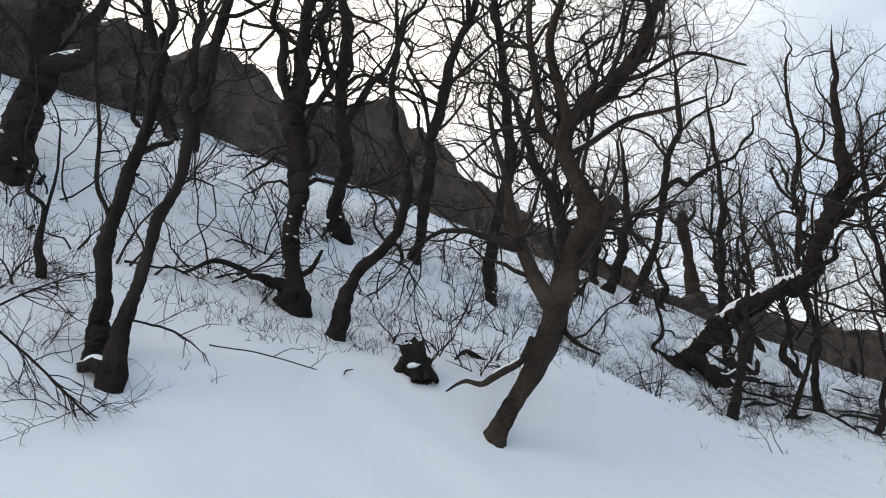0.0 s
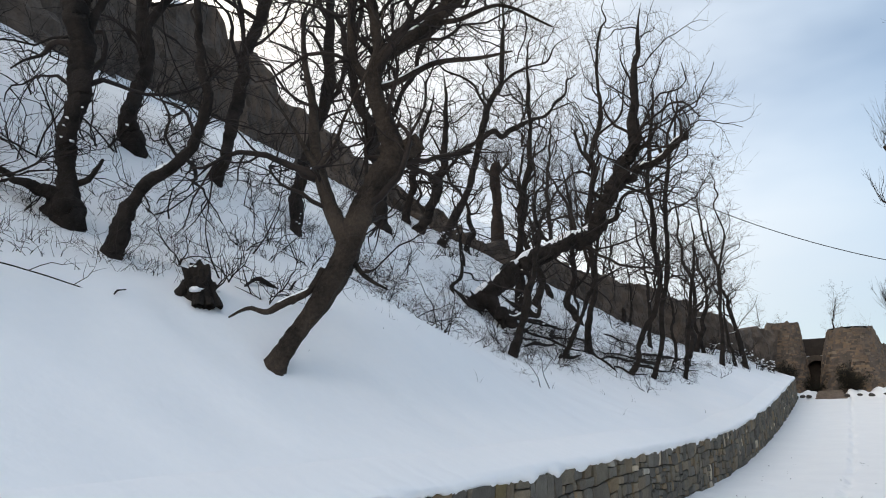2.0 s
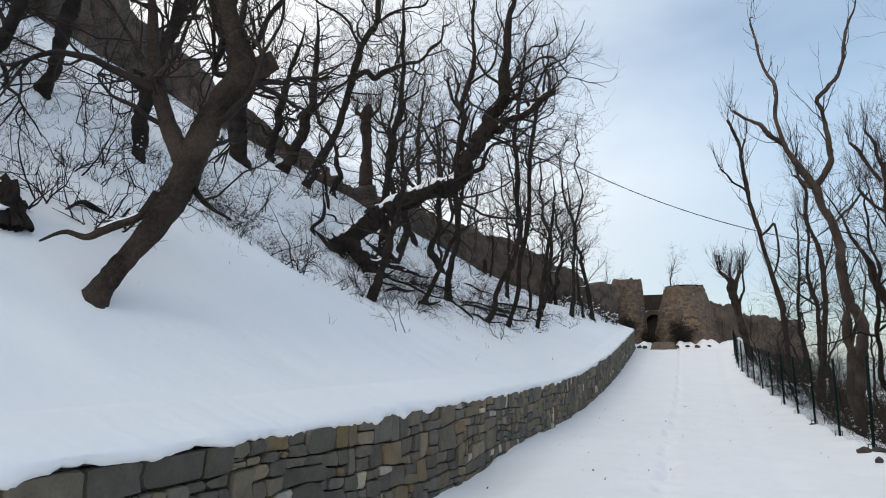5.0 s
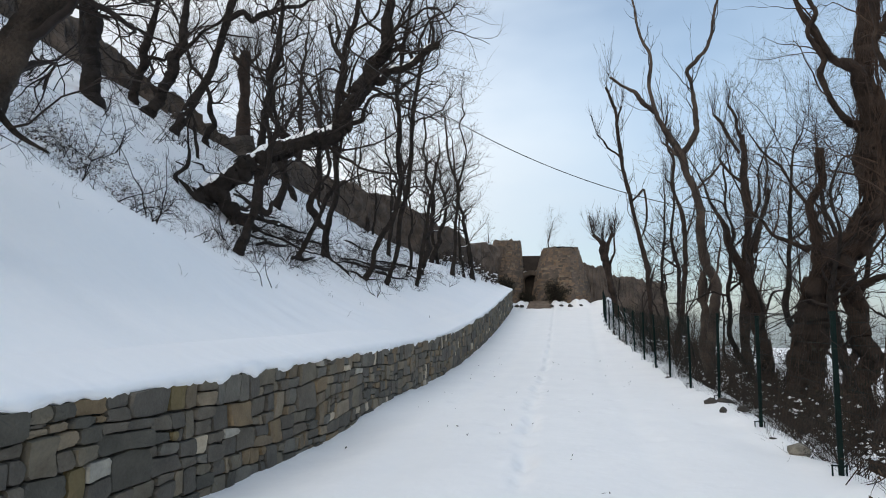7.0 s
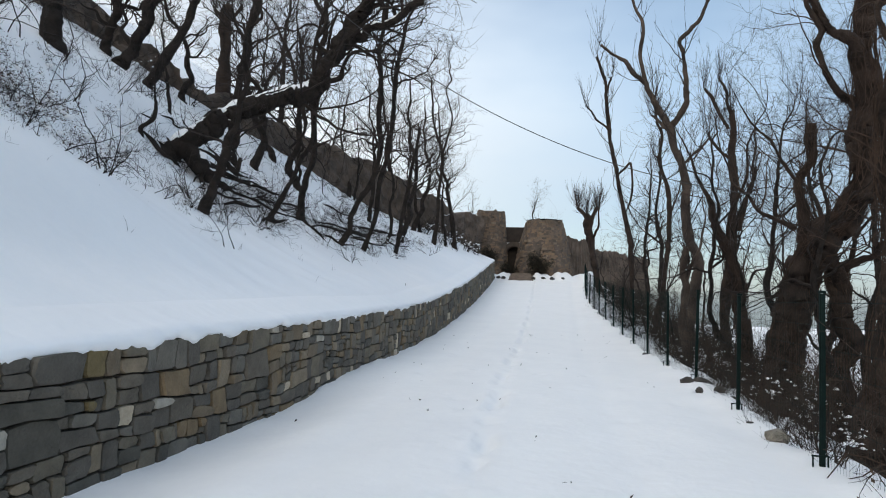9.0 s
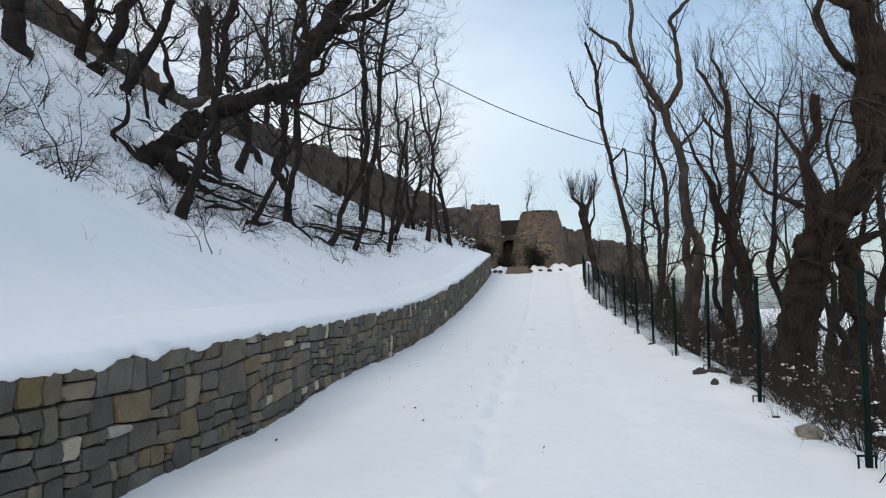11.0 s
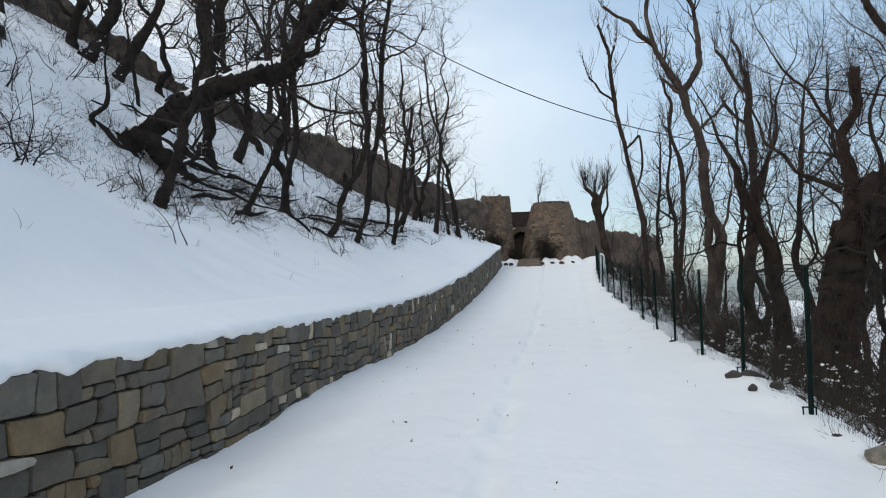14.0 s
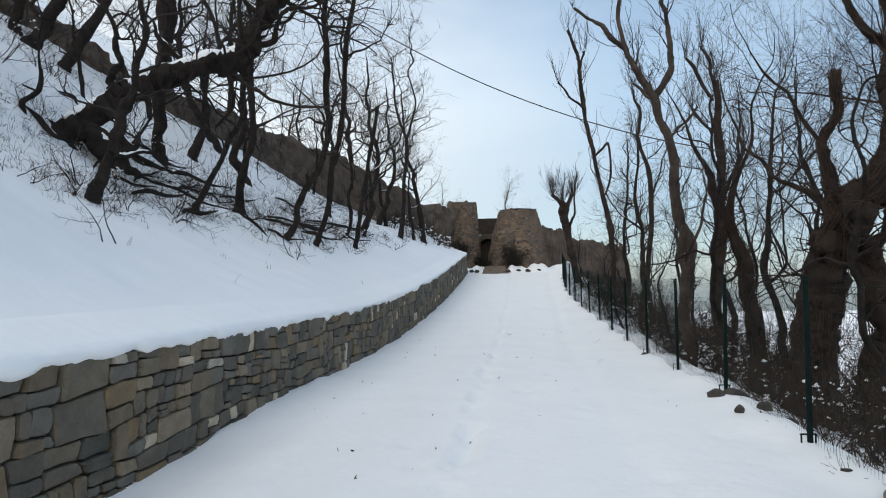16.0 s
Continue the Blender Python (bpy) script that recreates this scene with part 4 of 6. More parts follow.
bough([(0.74, 0.73, 3.63, 0.066), (0.73, 0.63, 4.08, 0.056), (0.82, 0.39, 4.57, 0.048), (1.19, 0.23, 4.9, 0.034)])
bough([(0.69, 0.68, 3.21, 0.048), (0.91, 0.89, 3.36, 0.041), (1.23, 1.16, 3.63, 0.033), (1.64, 1.5, 3.73, 0.023), (1.96, 1.73, 3.83, 0.011)])
bough([(1.19, 1.18, 4.19, 0.04), (1.42, 1.4, 4.27, 0.029), (1.83, 1.74, 4.51, 0.021), (2.32, 2.13, 4.26, 0.012)])
bough([(0.99, 0.98, 3.97, 0.04), (1.23, 1.17, 4.49, 0.032), (1.42, 1.22, 5.06, 0.024)])
bough([(0.34, 0.34, 1.08, 0.045), (0.24, 0.24, 0.84, 0.036), (0.10, 0.04, 0.70, 0.038), (-0.04, -0.08, 0.60, 0.028), (-0.18, -0.20, 0.64, 0.020), (-0.34, -0.30, 0.55, 0.010)])
bough([(0.51, 0.5, 1.26, 0.044), (0.65, 0.66, 1.02, 0.022), (0.8, 0.85, 0.89, 0.01)])
make_tree('large leaning bare tree with cracked bark and a sawn limb', (-4.70, 6.11, 1.90), 'b', 738, BOUGHS)
bough([(0, -0, 0, 0.207), (0.29, 0.18, 0.26, 0.268), (0.61, 0.37, 0.59, 0.268), (0.95, 0.58, 0.95, 0.244), (1.52, 0.93, 1.37, 0.232), (2.15, 1.3, 1.67, 0.22), (2.79, 1.7, 1.91, 0.244), (3.16, 1.92, 2.4, 0.244), (3.47, 2.11, 3.1, 0.232), (3.82, 2.32, 3.77, 0.22), (4.12, 2.51, 4.5, 0.195), (4.3, 2.61, 5.3, 0.171), (4.39, 2.67, 6.35, 0.134)])
bough([(3.88, 2.36, 3.8, 0.14), (4.44, 2.61, 4.14, 0.12), (5.07, 2.74, 4.39, 0.1), (5.83, 2.7, 4.82, 0.084)], True)
bough([(0.31, 0.19, 0.28, 0.22), (0.49, 0.35, -0.08, 0.23), (0.78, 0.7, -0.44, 0.18), (1.03, 1.15, -0.74, 0.09)])
bough([(0.09, 0.05, 0.08, 0.099), (-0.17, -0.07, 0.21, 0.077), (-0.38, -0.11, 0.32, 0.039)])
bough([(0.42, 0.26, 0.08, 0.13), (0.13, 0.15, -0.05, 0.11), (-0.19, 0.17, -0.21, 0.056)])
bough([(0.73, 0.44, -0.33, 0.099), (0.96, 0.65, -0.39, 0.066), (1.33, 1.17, -0.22, 0.034)])
bough([(0.63, 0.38, -0.19, 0.099), (0.78, 0.36, -0.67, 0.055), (0.98, 0.24, -0.96, 0.027)])
bough([(3.16, 1.92, 2.35, 0.081), (3.77, 2.12, 2.79, 0.058), (4.69, 2.04, 3.25, 0.035)])
bough([(2.15, 1.3, 1.67, 0.068), (1.76, 1.06, 2.07, 0.051), (1.54, 0.9, 2.34, 0.046), (1.47, 0.82, 2.63, 0.029)])
bough([(0.95, 0.58, 0.95, 0.078), (1.37, 0.78, 0.89, 0.067), (1.51, 0.75, 0.46, 0.044)])
bough([(3.47, 2.11, 3.1, 0.07), (3.23, 2.18, 4.17, 0.054), (2.81, 2.57, 5.37, 0.044)])
bough([(4.12, 2.51, 4.5, 0.061), (4.73, 2.71, 4.98, 0.049), (5.03, 2.52, 5.38, 0.037)], True)
bough([(5, 3.04, 4.51, 0.043), (4.81, 3.07, 5.04, 0.031)], True)
bough([(2.79, 1.7, 1.91, 0.069), (2.86, 1.91, 1.15, 0.051), (2.34, 2.08, 0.56, 0.029)])
make_tree('fallen-over bare tree propped low, snow along its bough', (-9.20, 18.14, 4.71), 'h', 631, BOUGHS)
bough([(-0, 0, 0, 0.098), (0.12, 0.08, 0.37, 0.089), (0.24, 0.17, 0.86, 0.086), (0.29, 0.21, 1.26, 0.087), (0.47, 0.33, 1.89, 0.057), (0.53, 0.37, 2.5, 0.048), (0.55, 0.39, 3.3, 0.038), (0.58, 0.41, 4.02, 0.029)])
bough([(0.26, 0.18, 1.08, 0.073), (0.47, 0.35, 0.89, 0.053), (0.54, 0.41, 1.17, 0.033)])
bough([(0.25, 0.18, 0.98, 0.046), (0.01, 0.02, 1.19, 0.027), (-0.14, -0.07, 1.28, 0.017)])
bough([(0.49, 0.35, 2.19, 0.027), (0.89, 0.55, 2.59, 0.021), (1.35, 0.66, 2.75, 0.014)])
make_tree('thin bare young tree on the snowy slope', (-6.78, 15.76, 2.98), 's', 164, BOUGHS)
bough([(0, 0, 0, 0.049), (-0.02, -0.02, 0.22, 0.057), (0.17, 0.14, 0.46, 0.053), (0.2, 0.17, 0.83, 0.037), (0.18, 0.15, 1.05, 0.021)])
bough([(0.17, 0.14, 0.46, 0.025), (-0.06, 0.02, 0.57, 0.016)])
make_tree('thin bare young tree on the snowy slope', (-9.36, 17.26, 4.93), 's', 425, BOUGHS)
bough([(0, 0, 0, 0.072), (0.3, 0.12, 0.86, 0.067), (0.63, 0.25, 1.75, 0.063), (0.92, 0.37, 2.64, 0.053), (1.07, 0.43, 4.04, 0.043), (1.31, 0.53, 5.66, 0.033)])
make_tree('thin bare young tree on the snowy slope', (-7.10, 19.80, 3.17), 's', 165, BOUGHS)
bough([(0, -0, -0, 0.11), (0.1, 0.04, 1.42, 0.1), (0.27, 0.1, 3.49, 0.089), (0.28, 0.1, 5.41, 0.091), (0.46, 0.17, 7.34, 0.093), (0.9, 0.33, 8.95, 0.075), (0.86, 0.32, 10.6, 0.056), (1.12, 0.41, 12.5, 0.036)])
bough([(0.36, 0.13, 6.72, 0.066), (0.11, 0.15, 7.55, 0.06), (-0.09, 0.39, 8.53, 0.048)], True)
bough([(0.28, 0.1, 5.19, 0.052), (1.18, 0.48, 5.82, 0.039), (1.76, 0.81, 6.71, 0.027)])
bough([(0.46, 0.17, 7.34, 0.053), (1.58, 0.25, 8.55, 0.04), (2.01, -0.33, 9.32, 0.027)])
bough([(0.16, 0.06, 2.45, 0.044), (0.96, 0.13, 2.79, 0.031), (1.91, -0.22, 3.03, 0.018)])
make_tree('thin bare young tree on the snowy slope', (-7.91, 23.87, 3.65), 's', 166, BOUGHS)
bough([(0, 0, 0, 0.096), (0.33, 0.1, 0.96, 0.091), (0.85, 0.26, 2.01, 0.091), (1.13, 0.35, 3.38, 0.092), (1.09, 0.34, 5, 0.081), (0.98, 0.3, 6.26, 0.076), (1.2, 0.37, 8.16, 0.059), (1.44, 0.44, 9.89, 0.033)])
make_tree('thin bare young tree on the snowy slope', (-6.44, 23.61, 2.88), 's', 167, BOUGHS)
bough([(0, 0, 0, 0.086), (0.39, 0.11, 1.45, 0.08), (0.68, 0.19, 3.36, 0.074), (0.87, 0.24, 5.56, 0.075), (1.09, 0.3, 7.54, 0.063), (1.42, 0.39, 8.96, 0.043), (1.66, 0.45, 10.4, 0.029)])
make_tree('thin bare young tree on the snowy slope', (-6.35, 25.99, 2.93), 's', 168, BOUGHS)
bough([(-0, 0, 0, 0.084), (0.16, 0.04, 1.26, 0.076), (0.51, 0.12, 3.44, 0.07), (0.8, 0.18, 5.37, 0.063)], True)
bough([(0.38, 0.09, 2.71, 0.038), (1.19, 0.45, 3.8, 0.031), (1.64, 0.97, 4.73, 0.024)])
make_tree('thin bare young tree on the snowy slope', (-6.22, 30.13, 3.07), 's', 169, BOUGHS)
bough([(0, 0, -0, 0.11), (0.23, 0.04, 3.09, 0.098), (0.35, 0.06, 5.51, 0.088), (-0.3, -0.05, 7.86, 0.067), (-0.4, -0.07, 9.5, 0.045)])
bough([(0.35, 0.06, 5.51, 0.077), (0.89, 0.06, 7.56, 0.055), (0.52, -0.26, 9.32, 0.044), (0.74, -0.54, 10.3, 0.033)])
make_tree('thin bare young tree on the snowy slope', (-6.99, 42.38, 4.42), 's', 170, BOUGHS)
bough([(0, 0, 0, 0.24), (-0.05, -0.04, 1.49, 0.21), (-0.21, -0.16, 2.72, 0.19), (-0.64, -0.49, 4.13, 0.15), (-0.96, -0.74, 5.95, 0.12)])
bough([(-0.13, -0.1, 2.19, 0.098), (0.41, 0.07, 3.6, 0.088), (1.22, 0.03, 4.68, 0.075), (2.08, -0.41, 5.68, 0.05)])
bough([(-0.21, -0.16, 2.72, 0.074), (-0.12, 0.03, 4.62, 0.065), (-0.09, 0.34, 6.32, 0.047)])
make_tree('bare dark-barked tree rooted in the snowy slope', (-11.57, 16.76, 7.12), 'h', 450, BOUGHS)
bough([(0, 0, 0, 0.2), (0.63, 0.4, 1.56, 0.18), (1.28, 0.81, 3.45, 0.17), (1.59, 1.01, 5.09, 0.16), (1.95, 1.24, 6.88, 0.15), (2.53, 1.6, 8.09, 0.12), (2.66, 1.68, 10.8, 0.082)])
bough([(1.68, 1.06, 5.29, 0.12), (2.43, 1.64, 5.45, 0.12), (3.02, 2.28, 6, 0.097), (3.93, 3.44, 6.82, 0.08), (4.6, 4.72, 8.4, 0.052), (4.68, 5.55, 9.63, 0.032)])
bough([(1.95, 1.24, 6.88, 0.078), (1.45, 0.91, 8.01, 0.059), (0.33, 0.15, 8.8, 0.04)])
bough([(2.53, 1.6, 8.09, 0.069), (3.73, 2.47, 9.12, 0.051), (4.61, 3.29, 10.2, 0.031)])
make_tree('bare dark-barked tree rooted in the snowy slope', (-15.69, 26.65, 9.26), 'h', 451, BOUGHS)
bough([(0, 0, 0, 0.33), (-0.02, -0.01, 2.7, 0.33), (0.08, 0.04, 3.92, 0.36)], True)
bough([(0.07, 0.04, 3.46, 0.13), (-0.66, -0.05, 3.94, 0.12)], True)
bough([(0.01, 0.01, 3.46, 0.13), (0.67, 0.55, 4.22, 0.1)], True)
make_tree('pollarded trunk sawn off with short shoots', (-18.72, 38.00, 13.53), 'p', 199, BOUGHS)
bough([(0, 0, 0, 0.18), (0.13, 0.09, 1.05, 0.17), (0.25, 0.19, 2.2, 0.16), (0.5, 0.37, 3.61, 0.14)])
bough([(0.16, 0.12, 1.1, 0.075), (-0.27, -0.36, 1.6, 0.057), (-0.56, -0.97, 1.73, 0.037)])
bough([(0.26, 0.19, 2.09, 0.076), (0.98, 0.63, 1.99, 0.057), (1.55, 0.8, 2.51, 0.038)])
make_tree('bare dark-barked tree rooted in the snowy slope', (-17.81, 26.83, 10.80), 'h', 454, BOUGHS)
bough([(0, -0, -0, 0.25), (0.38, 0.27, 0.77, 0.23), (0.74, 0.53, 1.92, 0.22), (1.01, 0.72, 3.22, 0.19), (1.12, 0.8, 4.94, 0.14)])
bough([(0.41, 0.3, 0.77, 0.09), (0, 0.06, 1.47, 0.073), (-0.06, 0.16, 2.33, 0.055)])
bough([(0.9, 0.65, 2.72, 0.092), (1.64, 0.87, 3.49, 0.074), (2.43, 0.69, 3.84, 0.055)])
make_tree('bare dark-barked tree rooted in the snowy slope', (-16.76, 26.28, 10.03), 'h', 455, BOUGHS)
bough([(0, 0, 0, 0.21), (-0.33, 0.02, 1.56, 0.21), (-0.71, 0.04, 3.92, 0.23), (-0.97, 0.05, 5.43, 0.21)], True)
bough([(-0.8, 0.04, 4.63, 0.16), (-0.31, 0.28, 5.94, 0.14)], True)
bough([(-0.85, 0.04, 4.91, 0.14), (-1.61, -0.12, 5.96, 0.12)], True)
bough([(-0.59, 0.03, 3.52, 0.088), (-0.14, 0.19, 4.74, 0.068), (-0.06, 0.82, 6.42, 0.049)])
make_tree('pollarded roadside tree with a brush of thin shoots', (3.17, 51.00, 1.91), 'p', 130, BOUGHS)
bough([(0, 0, 0, 0.13), (-0.21, 0.02, 3.63, 0.12), (-0.58, 0.06, 6.29, 0.11), (-1.08, 0.11, 8.99, 0.11), (-1.39, 0.14, 11, 0.1), (-1.6, 0.16, 13.3, 0.078), (-2.1, 0.21, 14.8, 0.063)], True)
bough([(-1.33, 0.13, 10.7, 0.061), (-2.05, 0.07, 11.3, 0.054), (-2.6, -0.27, 12, 0.038)], True)
bough([(-0.9, 0.09, 8.39, 0.061), (-0.27, 0.02, 8.97, 0.053), (-0.15, 0, 7.62, 0.045), (-0.47, 0.01, 6.43, 0.038)])
bough([(-1.54, 0.15, 12.7, 0.047), (-1.34, -0.28, 13.5, 0.039)], True)
make_tree('slender lopped roadside tree behind the fence', (4.28, 39.00, -0.36), 'w', 131, BOUGHS)
bough([(0, 0, -0, 0.18), (0.18, -0.03, 1.71, 0.17), (0.39, -0.07, 3.54, 0.16), (-0.03, 0.01, 5.28, 0.14), (-0.16, 0.03, 7.04, 0.14), (-0.59, 0.1, 8.37, 0.14), (-1.03, 0.17, 9.21, 0.099), (-1.44, 0.24, 10.1, 0.094), (-2.18, 0.36, 11, 0.062), (-3.06, 0.51, 11.7, 0.051)], True)
bough([(-0.59, 0.1, 8.33, 0.11), (-0.02, -0.03, 9.34, 0.093), (-0.12, -0.13, 10.6, 0.078), (-0.31, -0.26, 11.5, 0.073), (0.3, -0.56, 12.1, 0.062), (0.58, -0.92, 13.2, 0.051)])
bough([(-1.44, 0.24, 10.1, 0.067), (-1.5, 0.59, 12.4, 0.058), (-1.91, 1.41, 14.2, 0.049), (-2.01, 2.56, 16.1, 0.039)])
bough([(-0.55, 0.09, 8.22, 0.054), (-1, 0.08, 8.64, 0.049), (-1.26, -0.06, 8.82, 0.038)], True)
bough([(-0.06, 0.01, 7.04, 0.049), (0.42, -0.04, 7.45, 0.043), (0.78, -0, 7.97, 0.033)], True)
make_tree('tall forked lopped tree with bare sawn limbs', (4.98, 28.20, -0.60), 'w', 132, BOUGHS)
bough([(0, 0, 0, 0.2), (-0.05, 0.01, 4.97, 0.2), (0.17, -0.04, 7.51, 0.17), (0.17, -0.04, 10.1, 0.15), (0.12, -0.03, 12.5, 0.11)], True)
bough([(0.03, -0.01, 10.3, 0.075), (-0.75, -0.03, 11.1, 0.068), (-0.95, -0.29, 11.3, 0.054)], True)
bough([(-0.01, 0, 11.6, 0.083), (-0.6, 0.02, 12.8, 0.069), (-1.07, -0.12, 13.5, 0.055)], True)
bough([(0.08, -0.02, 12.3, 0.069), (-0.06, 0.02, 13.3, 0.063), (-0.36, 0.1, 13.9, 0.056)], True)
bough([(0.45, -0.1, 7, 0.094), (0.85, 0, 8.8, 0.089), (1.22, 0.34, 9.94, 0.076)], True)
make_tree('lopped upright tree with cut stub branches', (7.88, 34.70, -2.34), 'w', 133, BOUGHS)
bough([(-0, -0, 0, 0.14), (0.52, -0.07, 3.97, 0.13), (0.5, -0.06, 6.89, 0.11), (0.04, -0, 8.46, 0.093), (0.17, -0.02, 9.97, 0.07), (-0.13, 0.02, 11.1, 0.055)], True)
bough([(0.5, -0.06, 7.25, 0.061), (0.1, 0.08, 8.63, 0.054), (-0.22, 0.28, 8.97, 0.039)], True)
bough([(0.51, -0.07, 5.46, 0.046), (1.04, -0.04, 6.95, 0.038), (1.35, 0.13, 7.88, 0.031)])
make_tree('bare lopped tree standing below the fence', (5.46, 39.50, 0.25), 'w', 136, BOUGHS)
bough([(0, 0, -0, 0.39), (0.23, -0.07, 1.21, 0.34), (0.44, -0.12, 2.36, 0.33), (0.62, -0.17, 3.39, 0.36), (0.98, -0.27, 4.08, 0.32), (1.52, -0.43, 4.69, 0.29), (1.82, -0.51, 5.5, 0.28), (1.79, -0.5, 6.54, 0.26), (1.74, -0.49, 7.85, 0.22), (1.83, -0.51, 9.03, 0.2), (1.93, -0.54, 10.2, 0.18)])
bough([(0.62, -0.17, 3.39, 0.20), (0.66, -0.17, 4.4, 0.11), (0.70, -0.19, 5.5, 0.085), (0.80, -0.2, 6.5, 0.08)], True)
bough([(1.79, -0.5, 6.47, 0.12), (1.3, -0.35, 7.12, 0.075), (0.93, -0.21, 8.26, 0.062), (0.75, -0.1, 9.27, 0.05), (0.73, -0.01, 10.4, 0.04)])
bough([(1.73, -0.49, 7.72, 0.14), (1.26, -0.29, 8.48, 0.085), (0.94, -0.03, 9.29, 0.076), (0.69, 0.32, 10.2, 0.056)])
bough([(1.78, -0.5, 5.64, 0.17), (2.24, -0.58, 6.09, 0.15), (2.77, -0.6, 6.48, 0.14), (3.46, -0.54, 6.98, 0.11)])
bough([(0.49, -0.14, 4.17, 0.06), (-0.23, 0.03, 4.59, 0.04), (-0.75, 0.17, 5.23, 0.028), (-0.97, 0.3, 6.07, 0.015)])
bough([(0.66, -0.16, 5.0, 0.05), (0.15, -0.13, 5.79, 0.034), (-0.23, -0.16, 6.33, 0.024), (-0.62, -0.23, 6.83, 0.014)])
bough([(1.82, -0.51, 8.77, 0.11), (2.27, -0.61, 9.36, 0.076), (2.54, -0.61, 10, 0.055)])
make_tree('massive twisted tree overgrown with brown creeper', (5.15, 18.70, -1.16), 'i', 134, BOUGHS)
bough([(-0, -0, 0, 0.29), (0.03, -0.01, 1.82, 0.24), (0.03, -0.01, 3.01, 0.22), (0.02, -0.01, 3.95, 0.18), (-0.18, 0.06, 4.56, 0.12), (-0.26, 0.09, 4.77, 0.075)], True)
bough([(0.04, -0.01, 3.28, 0.11), (0.35, -0.17, 4.21, 0.085), (0.77, -0.4, 4.58, 0.064), (1.26, -0.68, 4.68, 0.042)])
bough([(0.02, -0.01, 3.81, 0.075), (0.37, -0.02, 4.62, 0.054), (0.63, 0.11, 5.04, 0.033)])
make_tree('dark leaning trunk overgrown with creeper', (6.76, 19.40, -1.82), 'i', 135, BOUGHS)
bough([(-0, -0, 0, 0.31), (0.13, -0.05, 1.2, 0.25), (0.24, -0.1, 2.51, 0.21), (0.33, -0.13, 3.55, 0.18), (0.29, -0.12, 4.51, 0.17), (0.29, -0.12, 5.38, 0.17), (0.41, -0.16, 6.35, 0.15), (0.5, -0.2, 7.32, 0.13), (0.58, -0.23, 8.31, 0.11)])
bough([(0.29, -0.12, 4.51, 0.1), (0.57, -0.26, 4.86, 0.086), (0.91, -0.5, 5.18, 0.063)])
bough([(0.28, -0.11, 5.29, 0.095), (0.52, -0.3, 6.01, 0.079), (0.73, -0.62, 6.47, 0.063)])
bough([(0.41, -0.16, 6.35, 0.064), (0.23, -0.06, 7.09, 0.049), (0.21, 0.03, 7.85, 0.038)])
bough([(0.23, -0.09, 2.7, 0.077), (0.59, -0.19, 2.88, 0.062), (1.02, -0.21, 3.07, 0.039)])
make_tree('dark creeper-covered trunk close behind the fence', (5.48, 14.50, -1.29), 'i', 179, BOUGHS)
bough([(-0, -0, 0, 0.12), (-0.03, 0.01, 1.77, 0.1), (-0.04, 0.01, 2.83, 0.069)], True)
bough([(-0.03, 0.01, 1.9, 0.041), (0.26, -0.25, 2.8, 0.031), (0.29, -0.78, 3.51, 0.017)])
make_tree('bare lopped tree standing below the fence', (3.98, 22.00, 0.04), 'w', 138, BOUGHS)
bough([(0, 0, 0, 0.18), (-0.17, 0.05, 1.55, 0.16), (-0.42, 0.13, 2.87, 0.13), (-0.83, 0.25, 3.97, 0.081), (-1.07, 0.32, 4.81, 0.046)])
bough([(-0.42, 0.13, 2.87, 0.06), (-0.3, -0.09, 4.43, 0.045), (-0.16, -0.62, 5.62, 0.03)])
make_tree('leaning creeper-covered trunk behind the fence', (5.50, 22.00, -0.28), 'i', 139, BOUGHS)


# ---- more of the wood: young trees behind, built as three kinds and set out again ----
def wild_tree(seed, height, girth, lean, label, group, habit="s", wander=0.16):
    """A bare tree with a wandering trunk and a few limbs."""
    rng = np.random.default_rng(seed)
    k = 7
    z = np.linspace(0, height, k)
    x = np.cumsum(rng.normal(lean, wander, k)) * height / 7
    y = np.cumsum(rng.normal(0, wander, k)) * height / 7
    x, y = x - x[0], y - y[0]
    r = girth * np.linspace(1, 0.25, k)
    limbs = [([(x[i], y[i], z[i], r[i]) for i in range(k)], 0)]
    for i in (2, 3, 4, 5):
        if rng.random() < 0.85:
            a = rng.uniform(0, 2 * math.pi)
            ln = height * rng.uniform(0.16, 0.32)
            pts = [(x[i], y[i], z[i], r[i] * 0.6)]
            for j in (1, 2, 3):
                s = ln * j / 3
                pts.append((x[i] + math.cos(a) * s + rng.normal(0, 0.07), y[i] + math.sin(a) * s + rng.normal(0, 0.07), z[i] + s * (0.5 + 0.25 * j), r[i] * 0.6 * (1 - 0.27 * j)))
            limbs.append((pts, 0))
    return make_tree(label, (0, 20, 0), habit, seed, limbs, group)


KINDS = [wild_tree(301, 6.5, 0.10, 0.05, "slim bare tree on the snowy slope", "young trees in the wood"), wild_tree(302, 8.0, 0.14, -0.06, "bare crooked tree on the snowy slope", "young trees in the wood"),
         wild_tree(303, 5.0, 0.07, 0.10, "thin bare sapling on the snowy slope", "young trees in the wood"), wild_tree(304, 9.0, 0.17, 0.03, "tall bare tree on the snowy slope", "young trees in the wood")]
rng = np.random.default_rng(77)
spots = []
for y0, y1, d0, d1, number in ((30, 52, 1.8, 7, 9), (18, 34, 6.5, 14, 4), (5, 14, 10.5, 13.5, 3), (32, 46, 7, 13, 5), (-6, 2, 6, 10, 4)):
    for _ in range(number):
        y = rng.uniform(y0, y1)
        spots.append((float(wall_x(y)) - rng.uniform(d0, d1), y))
